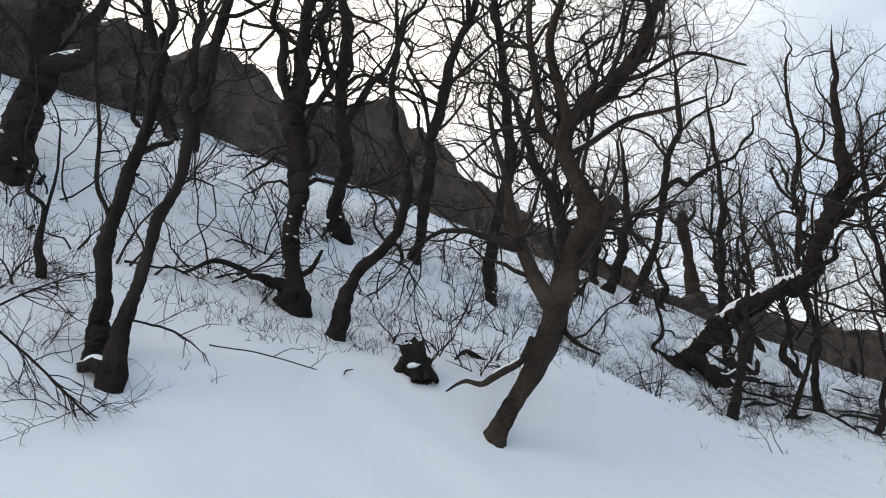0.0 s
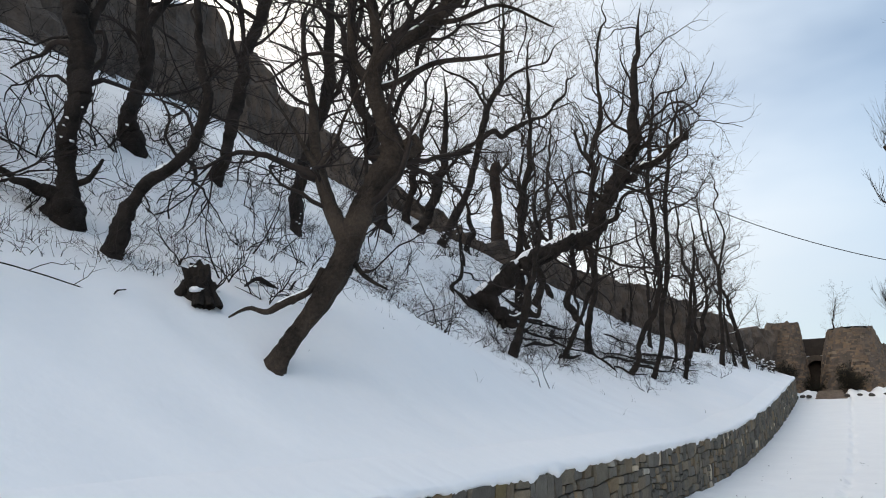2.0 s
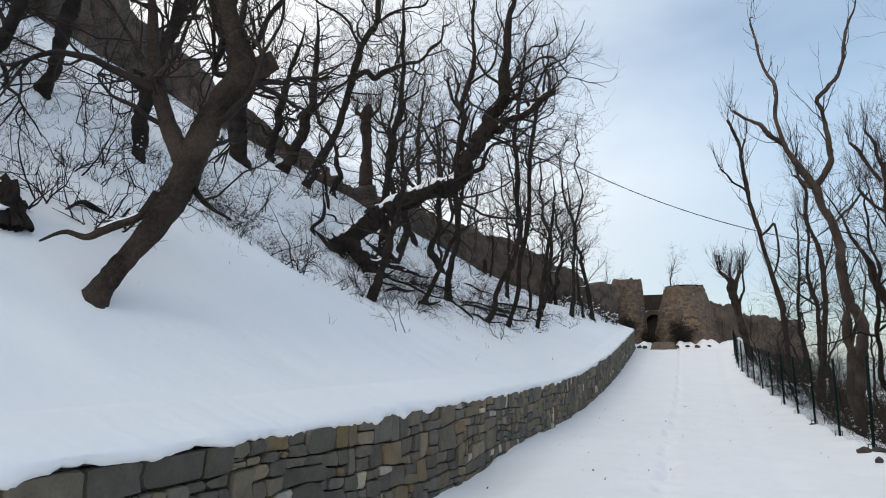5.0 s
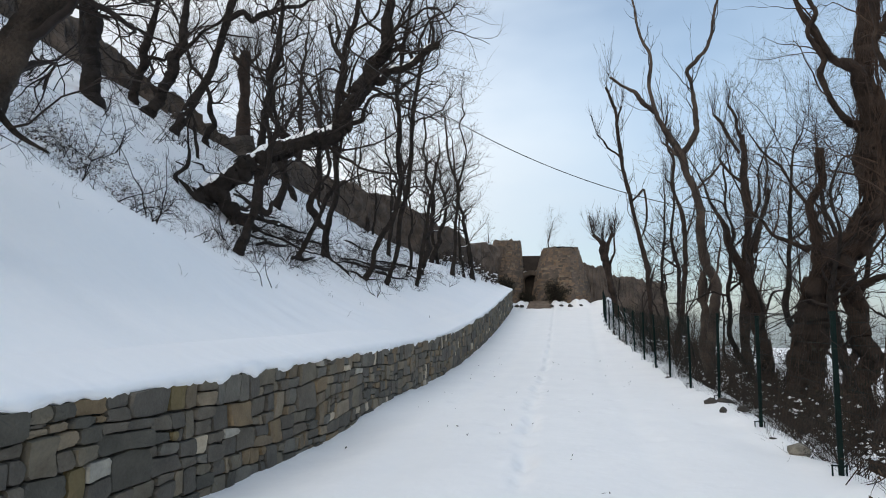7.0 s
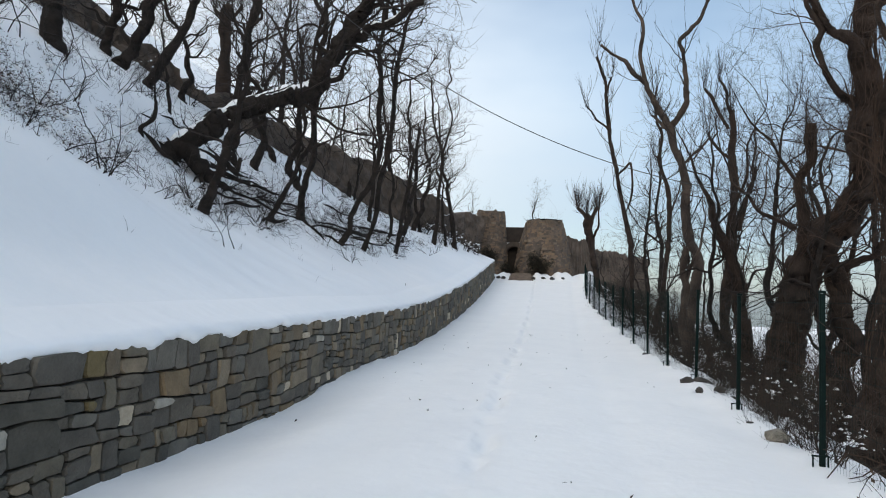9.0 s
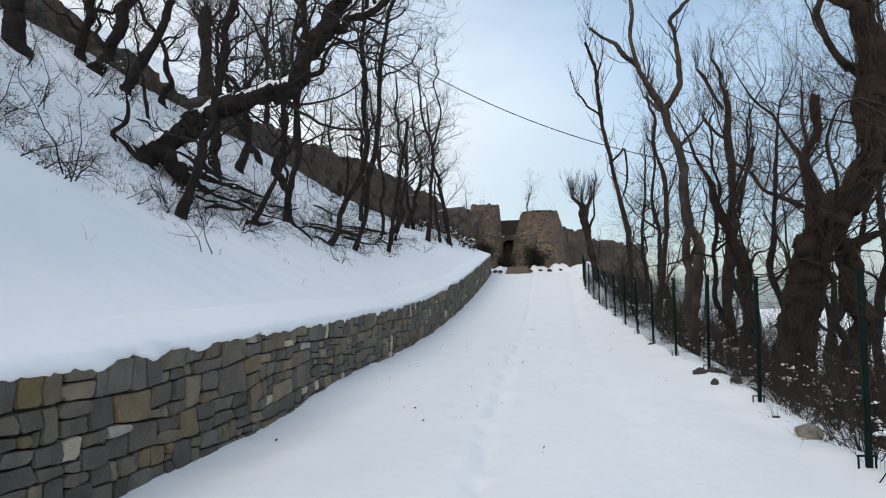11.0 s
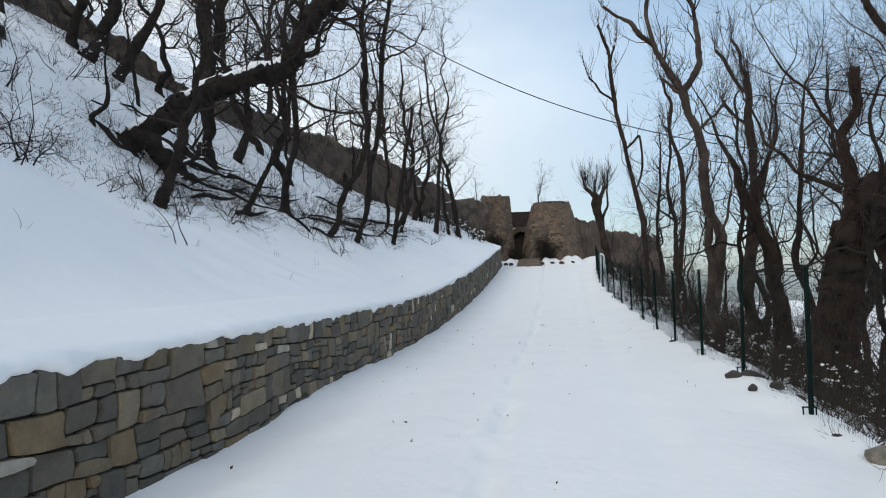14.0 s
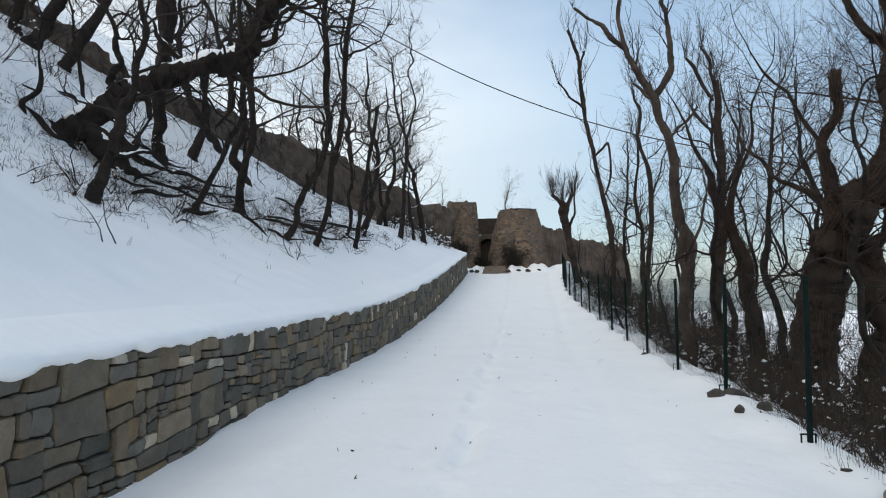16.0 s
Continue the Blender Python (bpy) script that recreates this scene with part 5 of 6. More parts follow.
for n, (x, y) in enumerate(spots):
    kind = KINDS[n % 4] if y < 30 or n % 3 else KINDS[2]
    s = rng.uniform(0.75, 1.15)
    m = pose(x, y, float(hill_z(x, y)) - 0.02, rng.normal(0, 5), rng.normal(0, 5), rng.uniform(0, 360))
    if n < 4:
        KINDS[n].matrix_basis = m
    else:
        copy_thing(kind, m @ Matrix.Scale(s, 4))

CROOKED = [wild_tree(321, 7.5, 0.17, 0.05, "crooked bare tree with a dark tangled crown", "old trees under the fortress wall", "h", 0.34),
           wild_tree(322, 6.5, 0.14, -0.08, "crooked bare tree with a dark tangled crown", "old trees under the fortress wall", "h", 0.40)]
for n, (x, y) in enumerate([(-12.3, 29.2), (-16.6, 30.6), (-11.0, 31.5), (-13.6, 34.0)]):
    m = pose(x, y, float(hill_z(x, y)) - 0.05, rng.normal(0, 6), rng.normal(0, 6), n * 67.0)
    if n < 2:
        CROOKED[n].matrix_basis = m
    else:
        copy_thing(CROOKED[n % 2], m @ Matrix.Scale(rng.uniform(0.75, 1.1), 4))


# ---- shrubs ----
def shrub_mesh(seed, stems, height, spread, twigs, radius, lift=0.05):
    rng = np.random.default_rng(seed)
    start = np.column_stack([rng.normal(0, 0.12, (stems, 2)), np.full(stems, -0.1)])
    head = np.column_stack([rng.normal(0, spread, (stems, 2)), np.ones(stems)])
    p, r = grow(rng, start, head, height * rng.uniform(0.5, 1.2, stems), radius, 8, 0.24, lift)
    s, h, w = sprout(rng, p, stems * twigs, 0.8, 0.2)
    p2, r2 = grow(rng, s, h, height * 0.38 * rng.uniform(0.4, 1.4, len(s)), radius * 0.5, 6, 0.30, lift)
    s, h, w = sprout(rng, p2, len(s) * 3, 0.8, 0.2)
    p3, r3 = grow(rng, s, h, height * 0.16 * rng.uniform(0.4, 1.4, len(s)), radius * 0.28, 4, 0.16, lift)
    return joined([tubes(p, r, 5), tubes(p2, r2, 3), tubes(p3, r3, 3)]), np.vstack([p2[:, -1], p3[:, -1], p3[:, 2]])


def leaves_on(rng, places, count, size):
    """Small folded leaves (two faces each) near twig places."""
    at = places[rng.integers(0, len(places), count)] + rng.normal(0, 0.04, (count, 3))
    a = rng.normal(0, 1, (count, 3))
    a /= np.linalg.norm(a, axis=1, keepdims=True)
    b = np.cross(a, rng.normal(0, 1, (count, 3)))
    b /= np.linalg.norm(b, axis=1, keepdims=True)
    c = np.cross(a, b)
    ln = (size * rng.uniform(0.6, 1.3, count))[:, None]
    v = np.stack([at - a * ln, at + b * ln * 0.45 + c * ln * 0.12, at + a * ln, at - b * ln * 0.45 + c * ln * 0.12], 1)
    idx = np.arange(count)[:, None] * 4
    t = np.vstack([idx + [0, 1, 2], idx + [0, 2, 3]])
    return v.reshape(-1, 3), t


def tufts(rng, places, count, size):
    """Little lumps of snow caught in the twigs (flattened eight-faced lumps)."""
    at = places[rng.integers(0, len(places), count)]
    ln = (size * rng.lognormal(0, 0.45, count))[:, None, None]
    hull = np.array([(1, 0, 0), (0, 1, 0), (-1, 0, 0), (0, -1, 0), (0, 0, 0.7), (0, 0, -0.4)])
    v = at[:, None] + hull[None] * ln * rng.uniform(0.6, 1.4, (count, 6, 1))
    t = np.array([(0, 1, 4), (1, 2, 4), (2, 3, 4), (3, 0, 4), (1, 0, 5), (2, 1, 5), (3, 2, 5), (0, 3, 5)])
    return v.reshape(-1, 3), (np.arange(count)[:, None, None] * 6 + t[None]).reshape(-1, 3)


def snow_laden(t, seed, ends, count, size):
    v, q = tufts(np.random.default_rng(seed + 9), ends, count, size)
    part("snow", mesh_from(v, None, q), M_SNOW, t, "snow caught in the twigs", kind="stuff")


def shrub(seed, label, group, stems, height, spread, twigs, radius, mat, leaf=None, leaf_count=0, leaf_size=0.03, lift=0.05, snow=0, snow_size=0.03):
    t = thing("shrub", (0, 0, 0), label, "shrub", group)
    (v, q), ends = shrub_mesh(seed, stems, height, spread, twigs, radius, lift)
    part("branching", mesh_from(v, q), mat, t, kind="stuff")
    if leaf:
        lv, lt = leaves_on(np.random.default_rng(seed + 5), ends, leaf_count, leaf_size)
        part("foliage", mesh_from(lv, None, lt, smooth=False), leaf, t, kind="stuff")
    if snow:
        snow_laden(t, seed, ends[ends[:, 2] < height * 0.45], snow, snow_size)
    return t


def set_out(kinds, places, rng, low=0.8, high=1.25, tilt=6):
    for n, (x, y, z) in enumerate(places):
        m = pose(x, y, z, rng.normal(0, tilt), rng.normal(0, tilt), rng.uniform(0, 360))
        if n < len(kinds):
            kinds[n].matrix_basis = m
        else:
            copy_thing(kinds[n % len(kinds)], m @ Matrix.Scale(rng.uniform(low, high), 4))


def brush(label, kind, matrices):
    """Low brush that nobody could count, as one mesh of twigs."""
    twigs = [c for c in kind.children if c.name.startswith("branching")][0].data
    co, faces = np.zeros(len(twigs.vertices) * 3), np.zeros(len(twigs.polygons) * 4, np.int32)
    twigs.vertices.foreach_get("co", co)
    twigs.polygons.foreach_get("vertices", faces)
    co = np.column_stack([co.reshape(-1, 3), np.ones(len(co) // 3)])
    v, q = joined([((co @ np.array(m).T)[:, :3], faces.reshape(-1, 4)) for m in matrices])
    tagged(part("brush", mesh_from(v, q), twigs.materials[0]), label, "brush", kind="stuff")


# bushes on the open slope
rng = np.random.default_rng(41)
hillside = [shrub(51, "bare thin-stemmed bush in the snow on the slope", "bushes on the slope", 5, 0.9, 0.95, 4, 0.011, M_TWIG), shrub(52, "sparse bare bush in the snow on the slope", "bushes on the slope", 3, 1.2, 0.7, 5, 0.012, M_TWIG, lift=0.0)]
rng2 = np.random.default_rng(48)
more = [(float(wall_x(y)) - d, float(y)) for y, d in zip(rng2.uniform(9, 34, 46), rng2.uniform(3.6, 9.5, 46))] + [(float(wall_x(y)) - d, float(y)) for y, d in zip(rng2.uniform(1, 10, 16), rng2.uniform(4.2, 9.0, 16))]
where = [(-6.6, 6.4), (-6.2, 6.8), (-6.0, 6.2), (-5.6, 6.9), (-8.4, 6.3), (-8.8, 5.4), (-8.0, 4.6), (-5.5, 7.6), (-5.9, 7.2), (-7.3, 9.4), (-7.9, 10.6), (-6.3, 11.8), (-7.0, 14.4), (-6.9, 15.4), (-7.4, 17.2), (-6.9, 18.4),
         (-7.0, 20.5), (-6.6, 22.6), (-6.1, 26.0), (-7.6, 23.0), (-9.8, 8.4), (-10.4, 6.2), (-7.9, 2.6), (-6.6, 2.0), (-9.0, 3.4), (-8.3, 12.6), (-9.1, 13.6), (-9.6, 15.2), (-5.9, 28.4), (-6.4, 32.0), (-6.2, 36.0), (-6.6, 41.0), (-6.3, 46.0), (-5.3, 21.6)] + more
set_out(hillside, [(x, y, float(hill_z(x, y)) - 0.02) for x, y in where], rng, 0.6, 1.3)

# wide tangled bushes higher on the slope
rng = np.random.default_rng(46)
tangle = [shrub(55, "wide tangled bare bush on the snowy slope", "tangled bushes on the slope", 7, 1.9, 1.1, 6, 0.015, M_TWIG, lift=-0.01, snow=30, snow_size=0.022), shrub(56, "tall tangled bare bush on the snowy slope", "tangled bushes on the slope", 5, 2.3, 0.6, 6, 0.016, M_TWIG, lift=0.0)]
where = [(-7.9, 4.4), (-8.9, 5.6), (-8.3, 7.2), (-9.7, 7.0), (-8.0, 9.0), (-9.3, 9.6), (-10.6, 8.6), (-7.6, 3.4), (-9.0, 2.8), (-10.2, 4.6), (-11.6, 9.8), (-11.0, 12.0), (-12.6, 14.0), (-10.9, 14.8), (-10.4, 17.6), (-11.2, 19.8), (-10.2, 22.0), (-11.6, 24.0), (-9.2, 26.0), (-10.4, 28.5), (-9.0, 31.5)]
set_out(tangle, [(x, y, float(hill_z(x, y)) - 0.02) for x, y in where], rng, 0.55, 1.1, 10)

strewn = []
for _ in range(26):
    y = rng.uniform(17, 36)
    x = float(wall_x(y)) - rng.uniform(3.4, 6.4)
    strewn.append(pose(x, y, float(hill_z(x, y)) - 0.02, rng.normal(0, 28), rng.normal(0, 28), rng.uniform(0, 360)) @ Matrix.Scale(rng.uniform(0.25, 0.5), 4))
for x, y, _ in FEET:
    for _ in range(3):
        fx, fy = x + rng.normal(0.15, 0.22), y + rng.normal(-0.1, 0.22)
        strewn.append(pose(fx, fy, float(hill_z(fx, fy)) - 0.03, rng.normal(0, 25), rng.normal(0, 25), rng.uniform(0, 360)) @ Matrix.Scale(rng.uniform(0.16, 0.34), 4))
brush("low dark brush strewn under the trees on the slope", tangle[0], strewn)

# scrub that hides the foot of the fortress wall
scrub = []
for a in np.linspace(0.10, 0.84, 40):
    (x, y), _ = fort_line(a + rng.normal(0, 0.006))
    x, y = x + rng.uniform(0.9, 2.6), y - rng.uniform(0.0, 1.2)
    scrub.append(pose(x, y, float(hill_z(x, y)) - 0.05, rng.normal(0, 12), rng.normal(0, 12), rng.uniform(0, 360)) @ Matrix.Scale(rng.uniform(0.6, 1.15), 4))
brush("dark bare scrub along the foot of the fortress wall", tangle[0], scrub)

# lone whips that stand out of the open snow
whip = [shrub(57, "thin bare sapling standing out of the open snow", "lone saplings in the snow", 2, 1.15, 0.16, 3, 0.010, M_TWIG, lift=0.10)]
set_out(whip, [(x, y, float(hill_z(x, y)) - 0.02) for x, y in ((-5.3, 13.77), (-6.17, 21.3), (-6.14, 24.9), (-6.1, 29.2))], rng, 0.9, 1.2, 5)

# a low bramble with dry leaves on the brow
rng = np.random.default_rng(43)
bramble = [shrub(61, "snow-dusted bramble with dry brown leaves", "brambles on the brow", 11, 0.6, 1.1, 5, 0.005, M_TWIG, M_DEADLEAF, 260, 0.020, -0.05, snow=70, snow_size=0.035)]
where = [(-8.0, 12.2), (-8.5, 12.9), (-8.9, 12.0), (-9.2, 13.2), (-7.6, 12.9), (-10.0, 13.8), (-7.9, 18.0), (-8.6, 20.4), (-7.0, 30.2), (-7.2, 34.5), (-7.0, 38.0), (-8.2, 11.6), (-8.8, 12.5), (-9.4, 12.4), (-9.0, 14.0), (-8.2, 13.6), (-9.8, 13.0), (-8.4, 15.0), (-9.4, 16.2), (-10.4, 15.4)]
set_out(bramble, [(x, y, float(hill_z(x, y)) - 0.02) for x, y in where], rng)

# the thicket below the fence
rng = np.random.default_rng(44)
thicket = [shrub(71, "dense brown thicket of bare stems below the fence", "thicket below the fence", 13, 2.1, 0.42, 5, 0.014, M_TWIG_BROWN, M_DEADLEAF, 120, 0.024, snow=30, snow_size=0.045),
           shrub(72, "tangled dark undergrowth with evergreen leaves", "thicket below the fence", 11, 1.8, 0.55, 6, 0.013, M_TWIG, M_LEAF, 2000, 0.030, snow=36, snow_size=0.045),
           shrub(73, "tangled reddish brush below the fence", "thicket below the fence", 12, 2.6, 0.36, 5, 0.013, M_TWIG_RED, M_LEAF, 500, 0.026)]
places, low = [], []
for y in np.arange(7.0, 52, 0.7):
    for d in (0.30, 0.75, 1.25, 2.0, 2.9, 4.2, 6.2):
        if rng.random() < (0.40 if y < 24 else 0.45 if d > 2 else 0.22):
            x = float(verge_x(y)) + d + rng.normal(0, 0.2)
            yy = y + rng.normal(0, 0.4)
            (low if d < 1 else places).append((x, yy, float(bank_z(x, yy)) - 0.05))
set_out(thicket, places, rng, 0.45, 1.0)
brush("low bare brush poking through snow along the fence", thicket[0], [pose(x, y, z, rng.normal(0, 16), rng.normal(0, 16), rng.uniform(0, 360)) @ Matrix.Scale(rng.uniform(0.2, 0.48), 4) for x, y, z in low])

# trees farther down the bank, behind the thicket
bank = [wild_tree(311, 10.0, 0.16, 0.04, "bare tree with fine twigs down the wooded bank", "trees down the bank"), wild_tree(312, 12.0, 0.20, -0.03, "tall bare tree with fine twigs down the bank", "trees down the bank")]
for n, (x, y) in enumerate([(9.5, 25.0), (12.5, 19.0), (10.5, 30.0), (9.0, 39.0), (13.5, 22.0), (12.0, 34.0), (7.0, 46.0), (6.0, 50.0), (14.5, 28.0)]):
    m = pose(x, y, float(bank_z(x, y)) - 0.05, 0, 0, n * 77.0)
    if n < 2:
        bank[n].matrix_basis = m
    else:
        copy_thing(bank[n % 2], m @ Matrix.Scale(0.8 + 0.05 * (n % 7), 4))

# slim young growth crowding the bank below the fence
rng = np.random.default_rng(47)
slim = [wild_tree(331, 5.2, 0.060, 0.06, "slim bare young tree crowding the bank below the fence", "young growth down the bank", "s", 0.26), wild_tree(332, 4.2, 0.045, -0.08, "thin crooked young tree crowding the bank below the fence", "young growth down the bank", "s", 0.32),
        wild_tree(333, 6.4, 0.085, 0.02, "slim dark tree crowding the bank below the fence", "young growth down the bank", "s", 0.22)]
grown = []
for y in np.arange(13, 53, 2.1):
    x = float(verge_x(y)) + 0.9 + 5.5 * rng.random() ** 1.4
    grown.append((x, float(y), float(bank_z(x, y)) - 0.1))
set_out(slim, grown, rng, 0.65, 1.1, 8)

# the fine-twigged round crowns behind the creeper-grown trunks
round_crown = wild_tree(341, 11.0, 0.15, 0.0, "bare tree with a dense round crown of fine twigs", "round-crowned trees down the bank", "f", 0.12)
for n, (x, y, size) in enumerate([(8.9, 30.0, 1.0), (12.4, 27.0, 1.05)]):
    m = pose(x, y, float(bank_z(x, y)) - 0.05, 0, 0, 130.0 * n)
    if n:
        copy_thing(round_crown, m @ Matrix.Scale(size, 4))
    else:
        round_crown.matrix_basis = m

# the brush of the valley side beyond, too tangled to count
rng = np.random.default_rng(49)
tall = []
for _ in range(16):
    y = rng.uniform(12, 50)
    x = float(verge_x(y)) + rng.uniform(6.0, 15.0)
    tall.append(pose(x, y, float(bank_z(x, y)) - 0.1, rng.normal(0, 7), rng.normal(0, 7), rng.uniform(0, 360)) @ Matrix.Scale(rng.uniform(1.2, 2.2), 4))
for _ in range(13):
    y = rng.uniform(10.5, 21)
    x = float(verge_x(y)) + rng.uniform(3.2, 8.5)
    tall.append(pose(x, y, float(bank_z(x, y)) - 0.1, rng.normal(0, 7), rng.normal(0, 7), rng.uniform(0, 360)) @ Matrix.Scale(rng.uniform(1.0, 1.6), 4))
brush("tall tangled brush of the valley side below the road", thicket[2], tall)

# evergreen bushes at the foot of the towers
rng = np.random.default_rng(45)
ever = [shrub(81, "dark evergreen bush in the snow near the gate towers", "bushes by the gate", 34, 1.7, 0.09, 7, 0.012, M_TWIG, M_LEAF, 5000, 0.05, 0.12)]
set_out(ever, [(-1.35, 57.0, 3.1), (-3.75, 58.6, 2.9), (-5.35, 57.3, 4.0)], rng, 0.65, 0.8, 3)
laden = [shrub(82, "bare bush laden with clumps of snow before the fortress", "snow-laden bushes by the gate", 9, 1.7, 0.5, 5, 0.020, M_TWIG, snow=40, snow_size=0.05)]
set_out(laden, [(x, y, float(hill_z(x, y)) - 0.05) for x, y in ((-6.1, 50.0), (-6.9, 48.6), (-5.7, 52.0), (-7.6, 51.0), (-6.4, 53.0), (-8.4, 47.4), (-7.2, 45.6))], rng, 0.7, 1.2, 8)

copy_thing(bank[0], pose(-2.4, 67.0, 3.2, 0, 0, 40) @ Matrix.Scale(0.75, 4))
copy_thing(bank[1], pose(-7.6, 66.0, 4.2, 0, 0, 140) @ Matrix.Scale(0.5, 4))

# ---- grass blades, twigs and litter that poke through the snow ----
def build_litter():
    rng = np.random.default_rng(91)
    hubs = 330
    hy, hd = rng.uniform(1, 42, hubs), 2.9 + rng.gamma(2.0, 1.7, hubs)
    each = rng.integers(2, 26, hubs)
    y = np.repeat(hy, each) + rng.normal(0, 0.28, each.sum())
    d = np.repeat(hd, each) + rng.normal(0, 0.28, each.sum())
    y, d = np.concatenate([y, rng.uniform(2, 30, 14)]), np.concatenate([d, rng.uniform(0.8, 3, 14)])
    x = wall_x(y) - d
    start = np.column_stack([x, y, hill_z(x, y) - 0.03])
    vy = rng.uniform(5, 34, 260)
    vx = verge_x(vy) + rng.gamma(1.6, 0.14, 260) - 0.15
    start = np.vstack([start, np.column_stack([vx, vy, bank_z(vx, vy) - 0.01])])
    clump = np.repeat(start, 3, 0) + np.column_stack([rng.normal(0, 0.035, (len(start) * 3, 2)), np.zeros(len(start) * 3)])
    head = np.column_stack([rng.normal(0, 0.55, (len(clump), 2)), np.ones(len(clump))])
    p, r = grow(rng, clump, head, rng.uniform(0.06, 0.28, len(clump)), 0.0034, 4, 0.22, -0.10)
    v, q = tubes(p, r, 3)
    tagged(part("dry_grass", mesh_from(v, q), M_TWIG), "dry grass blades and twigs poking through the snow", "grass", kind="stuff")


build_litter()


def build_specks():
    """Bits of bark and leaf blown onto the road."""
    rng = np.random.default_rng(92)
    n = 90
    x, y = rng.uniform(-2.4, 2.6, n), rng.uniform(4.5, 26, n)
    at = np.column_stack([x, y, bank_z(x, y) + 0.02])
    v, t = leaves_on(rng, at, n, 0.022)
    tagged(part("leaf_litter", mesh_from(v, None, t, smooth=False), M_TWIG), "scattered dark leaf and bark bits on the snowy road", "litter", kind="stuff")


build_specks()


def fallen(label, x, y, points, seed, twigs=10, on_hill=True):
    """A fallen branch that lies on the snow."""
    rng = np.random.default_rng(seed)
    z = float(hill_z(x, y) if on_hill else road_z(y))
    t = thing("fallen_branch", (x, y, z), label, "branch", "fallen branches")
    pts = []
    for dx, dy, up, r in points:
        zz = float(hill_z(x + dx, y + dy)) if on_hill else float(road_z(y + dy))
        pts.append((dx, dy, zz - z + up, r))
    c = curve_through(pts, 6)
    part("stem", limb_mesh(pts, 6, 6, 0.1, seed), M_BARK, t)
    if twigs:
        s, h, _ = sprout(rng, c[None, :, :3], twigs, 0.9, 0.2)
        p, r = grow(rng, s, h, rng.uniform(0.2, 0.7, twigs), 0.005, 6, 0.2, -0.03)
        s, h, _ = sprout(rng, p, twigs * 2, 0.8, 0.2)
        p2, r2 = grow(rng, s, h, rng.uniform(0.1, 0.3, twigs * 2), 0.003, 4, 0.2, -0.03)
        v, q = joined([tubes(p, r, 4), tubes(p2, r2, 3)])
        part("brushwood", mesh_from(v, q), M_TWIG, t, kind="stuff")


fallen("long thin stick lying on the snow", -5.54, 3.94, [(-0.04, -0.50, 0.03, 0.006), (0.0, 0.0, 0.04, 0.006), (0.09, 0.52, 0.02, 0.006)], 1, 2)
fallen("short stick lying on the snow", -5.45, 4.85, [(0.02, -0.06, 0.02, 0.008), (-0.02, 0.0, 0.02, 0.008), (-0.06, 0.10, 0.03, 0.006)], 10, 0)
fallen("heap of fallen bare branches in the snow", -5.5, 2.1, [(0.3, -0.7, 0.05, 0.008), (0.0, -0.2, 0.25, 0.008), (-0.4, 0.25, 0.30, 0.006), (-0.7, 0.5, 0.28, 0.006)], 2, 22)
fallen("heap of fallen bare branches in the snow", -5.0, 1.95, [(-0.3, -0.3, 0.22, 0.009), (0.1, 0.1, 0.16, 0.008), (0.25, 0.35, 0.04, 0.007)], 3, 16)
fallen("dead branch arching over the snow", -5.45, 3.0, [(-0.12, -0.25, 0.16, 0.010), (0.04, 0.05, 0.22, 0.009), (0.0, 0.36, 0.03, 0.005)], 4, 6)
fallen("dark dead limb lying by the tree foot", -7.9, 4.5, [(0.5, -0.7, 0.08, 0.022), (0.1, -0.1, 0.20, 0.035), (0.2, 0.55, 0.10, 0.045)], 5, 16)
fallen("dark dead wood lying behind the stump", -6.1, 7.3, [(0.10, -0.50, -0.02, 0.018), (0.0, -0.15, 0.12, 0.026), (0.10, 0.2, 0.03, 0.022), (-0.10, 0.6, 0.16, 0.012)], 9, 14)
fallen("dark log half buried in snow under the trees", -9.0, 20.6, [(-0.6, -0.3, 0.0, 0.03), (-0.1, 0.05, 0.16, 0.06), (0.5, 0.3, 0.34, 0.05), (1.1, 0.5, 0.62, 0.02)], 6, 24)
for n, (x, y, turn, ln) in enumerate([(-8.9, 24.6, 1.2, 1.8), (-7.5, 23.6, 0.2, 1.2), (-10.2, 20.0, 1.4, 1.6), (-10.6, 23.5, 0.7, 1.9), (-7.0, 27.2, 2.8, 1.2), (-7.5, 31.5, 1.5, 1.6), (-7.2, 35.0, 0.8, 1.5)]):
    cx, cy = math.cos(turn) * ln / 2, math.sin(turn) * ln / 2
    fallen("dark crooked dead branch lying in the snow", x, y, [(-cx, -cy, -0.03, 0.02), (-cx * 0.4, -cy * 0.4 + 0.2, 0.14, 0.028), (cx * 0.2, cy * 0.2 - 0.22, 0.05, 0.024), (cx * 0.8, cy * 0.9 + 0.1, 0.34, 0.010)], 60 + n, 16)
for n, (x, y, turn, ln) in enumerate([(-8.0, 19.4, 0.5, 1.5), (-7.6, 20.6, 0.2, 1.8), (-8.3, 21.8, 0.7, 1.4), (-7.0, 22.4, 2.9, 1.3), (-7.2, 25.2, 0.4, 1.6), (-6.5, 27.0, 0.3, 1.3), (-6.6, 31.0, 0.6, 1.5)]):
    cx, cy = math.cos(turn) * ln / 2, math.sin(turn) * ln / 2
    fallen("dark broken bough caught in brush under the trees", x, y, [(-cx, -cy, 0.0, 0.020), (-cx * 0.3, -cy * 0.3 + 0.12, 0.14, 0.036), (cx * 0.3, cy * 0.3 - 0.10, 0.22, 0.028), (cx, cy + 0.08, 0.42, 0.010)], 90 + n, 30)
rng = np.random.default_rng(58)
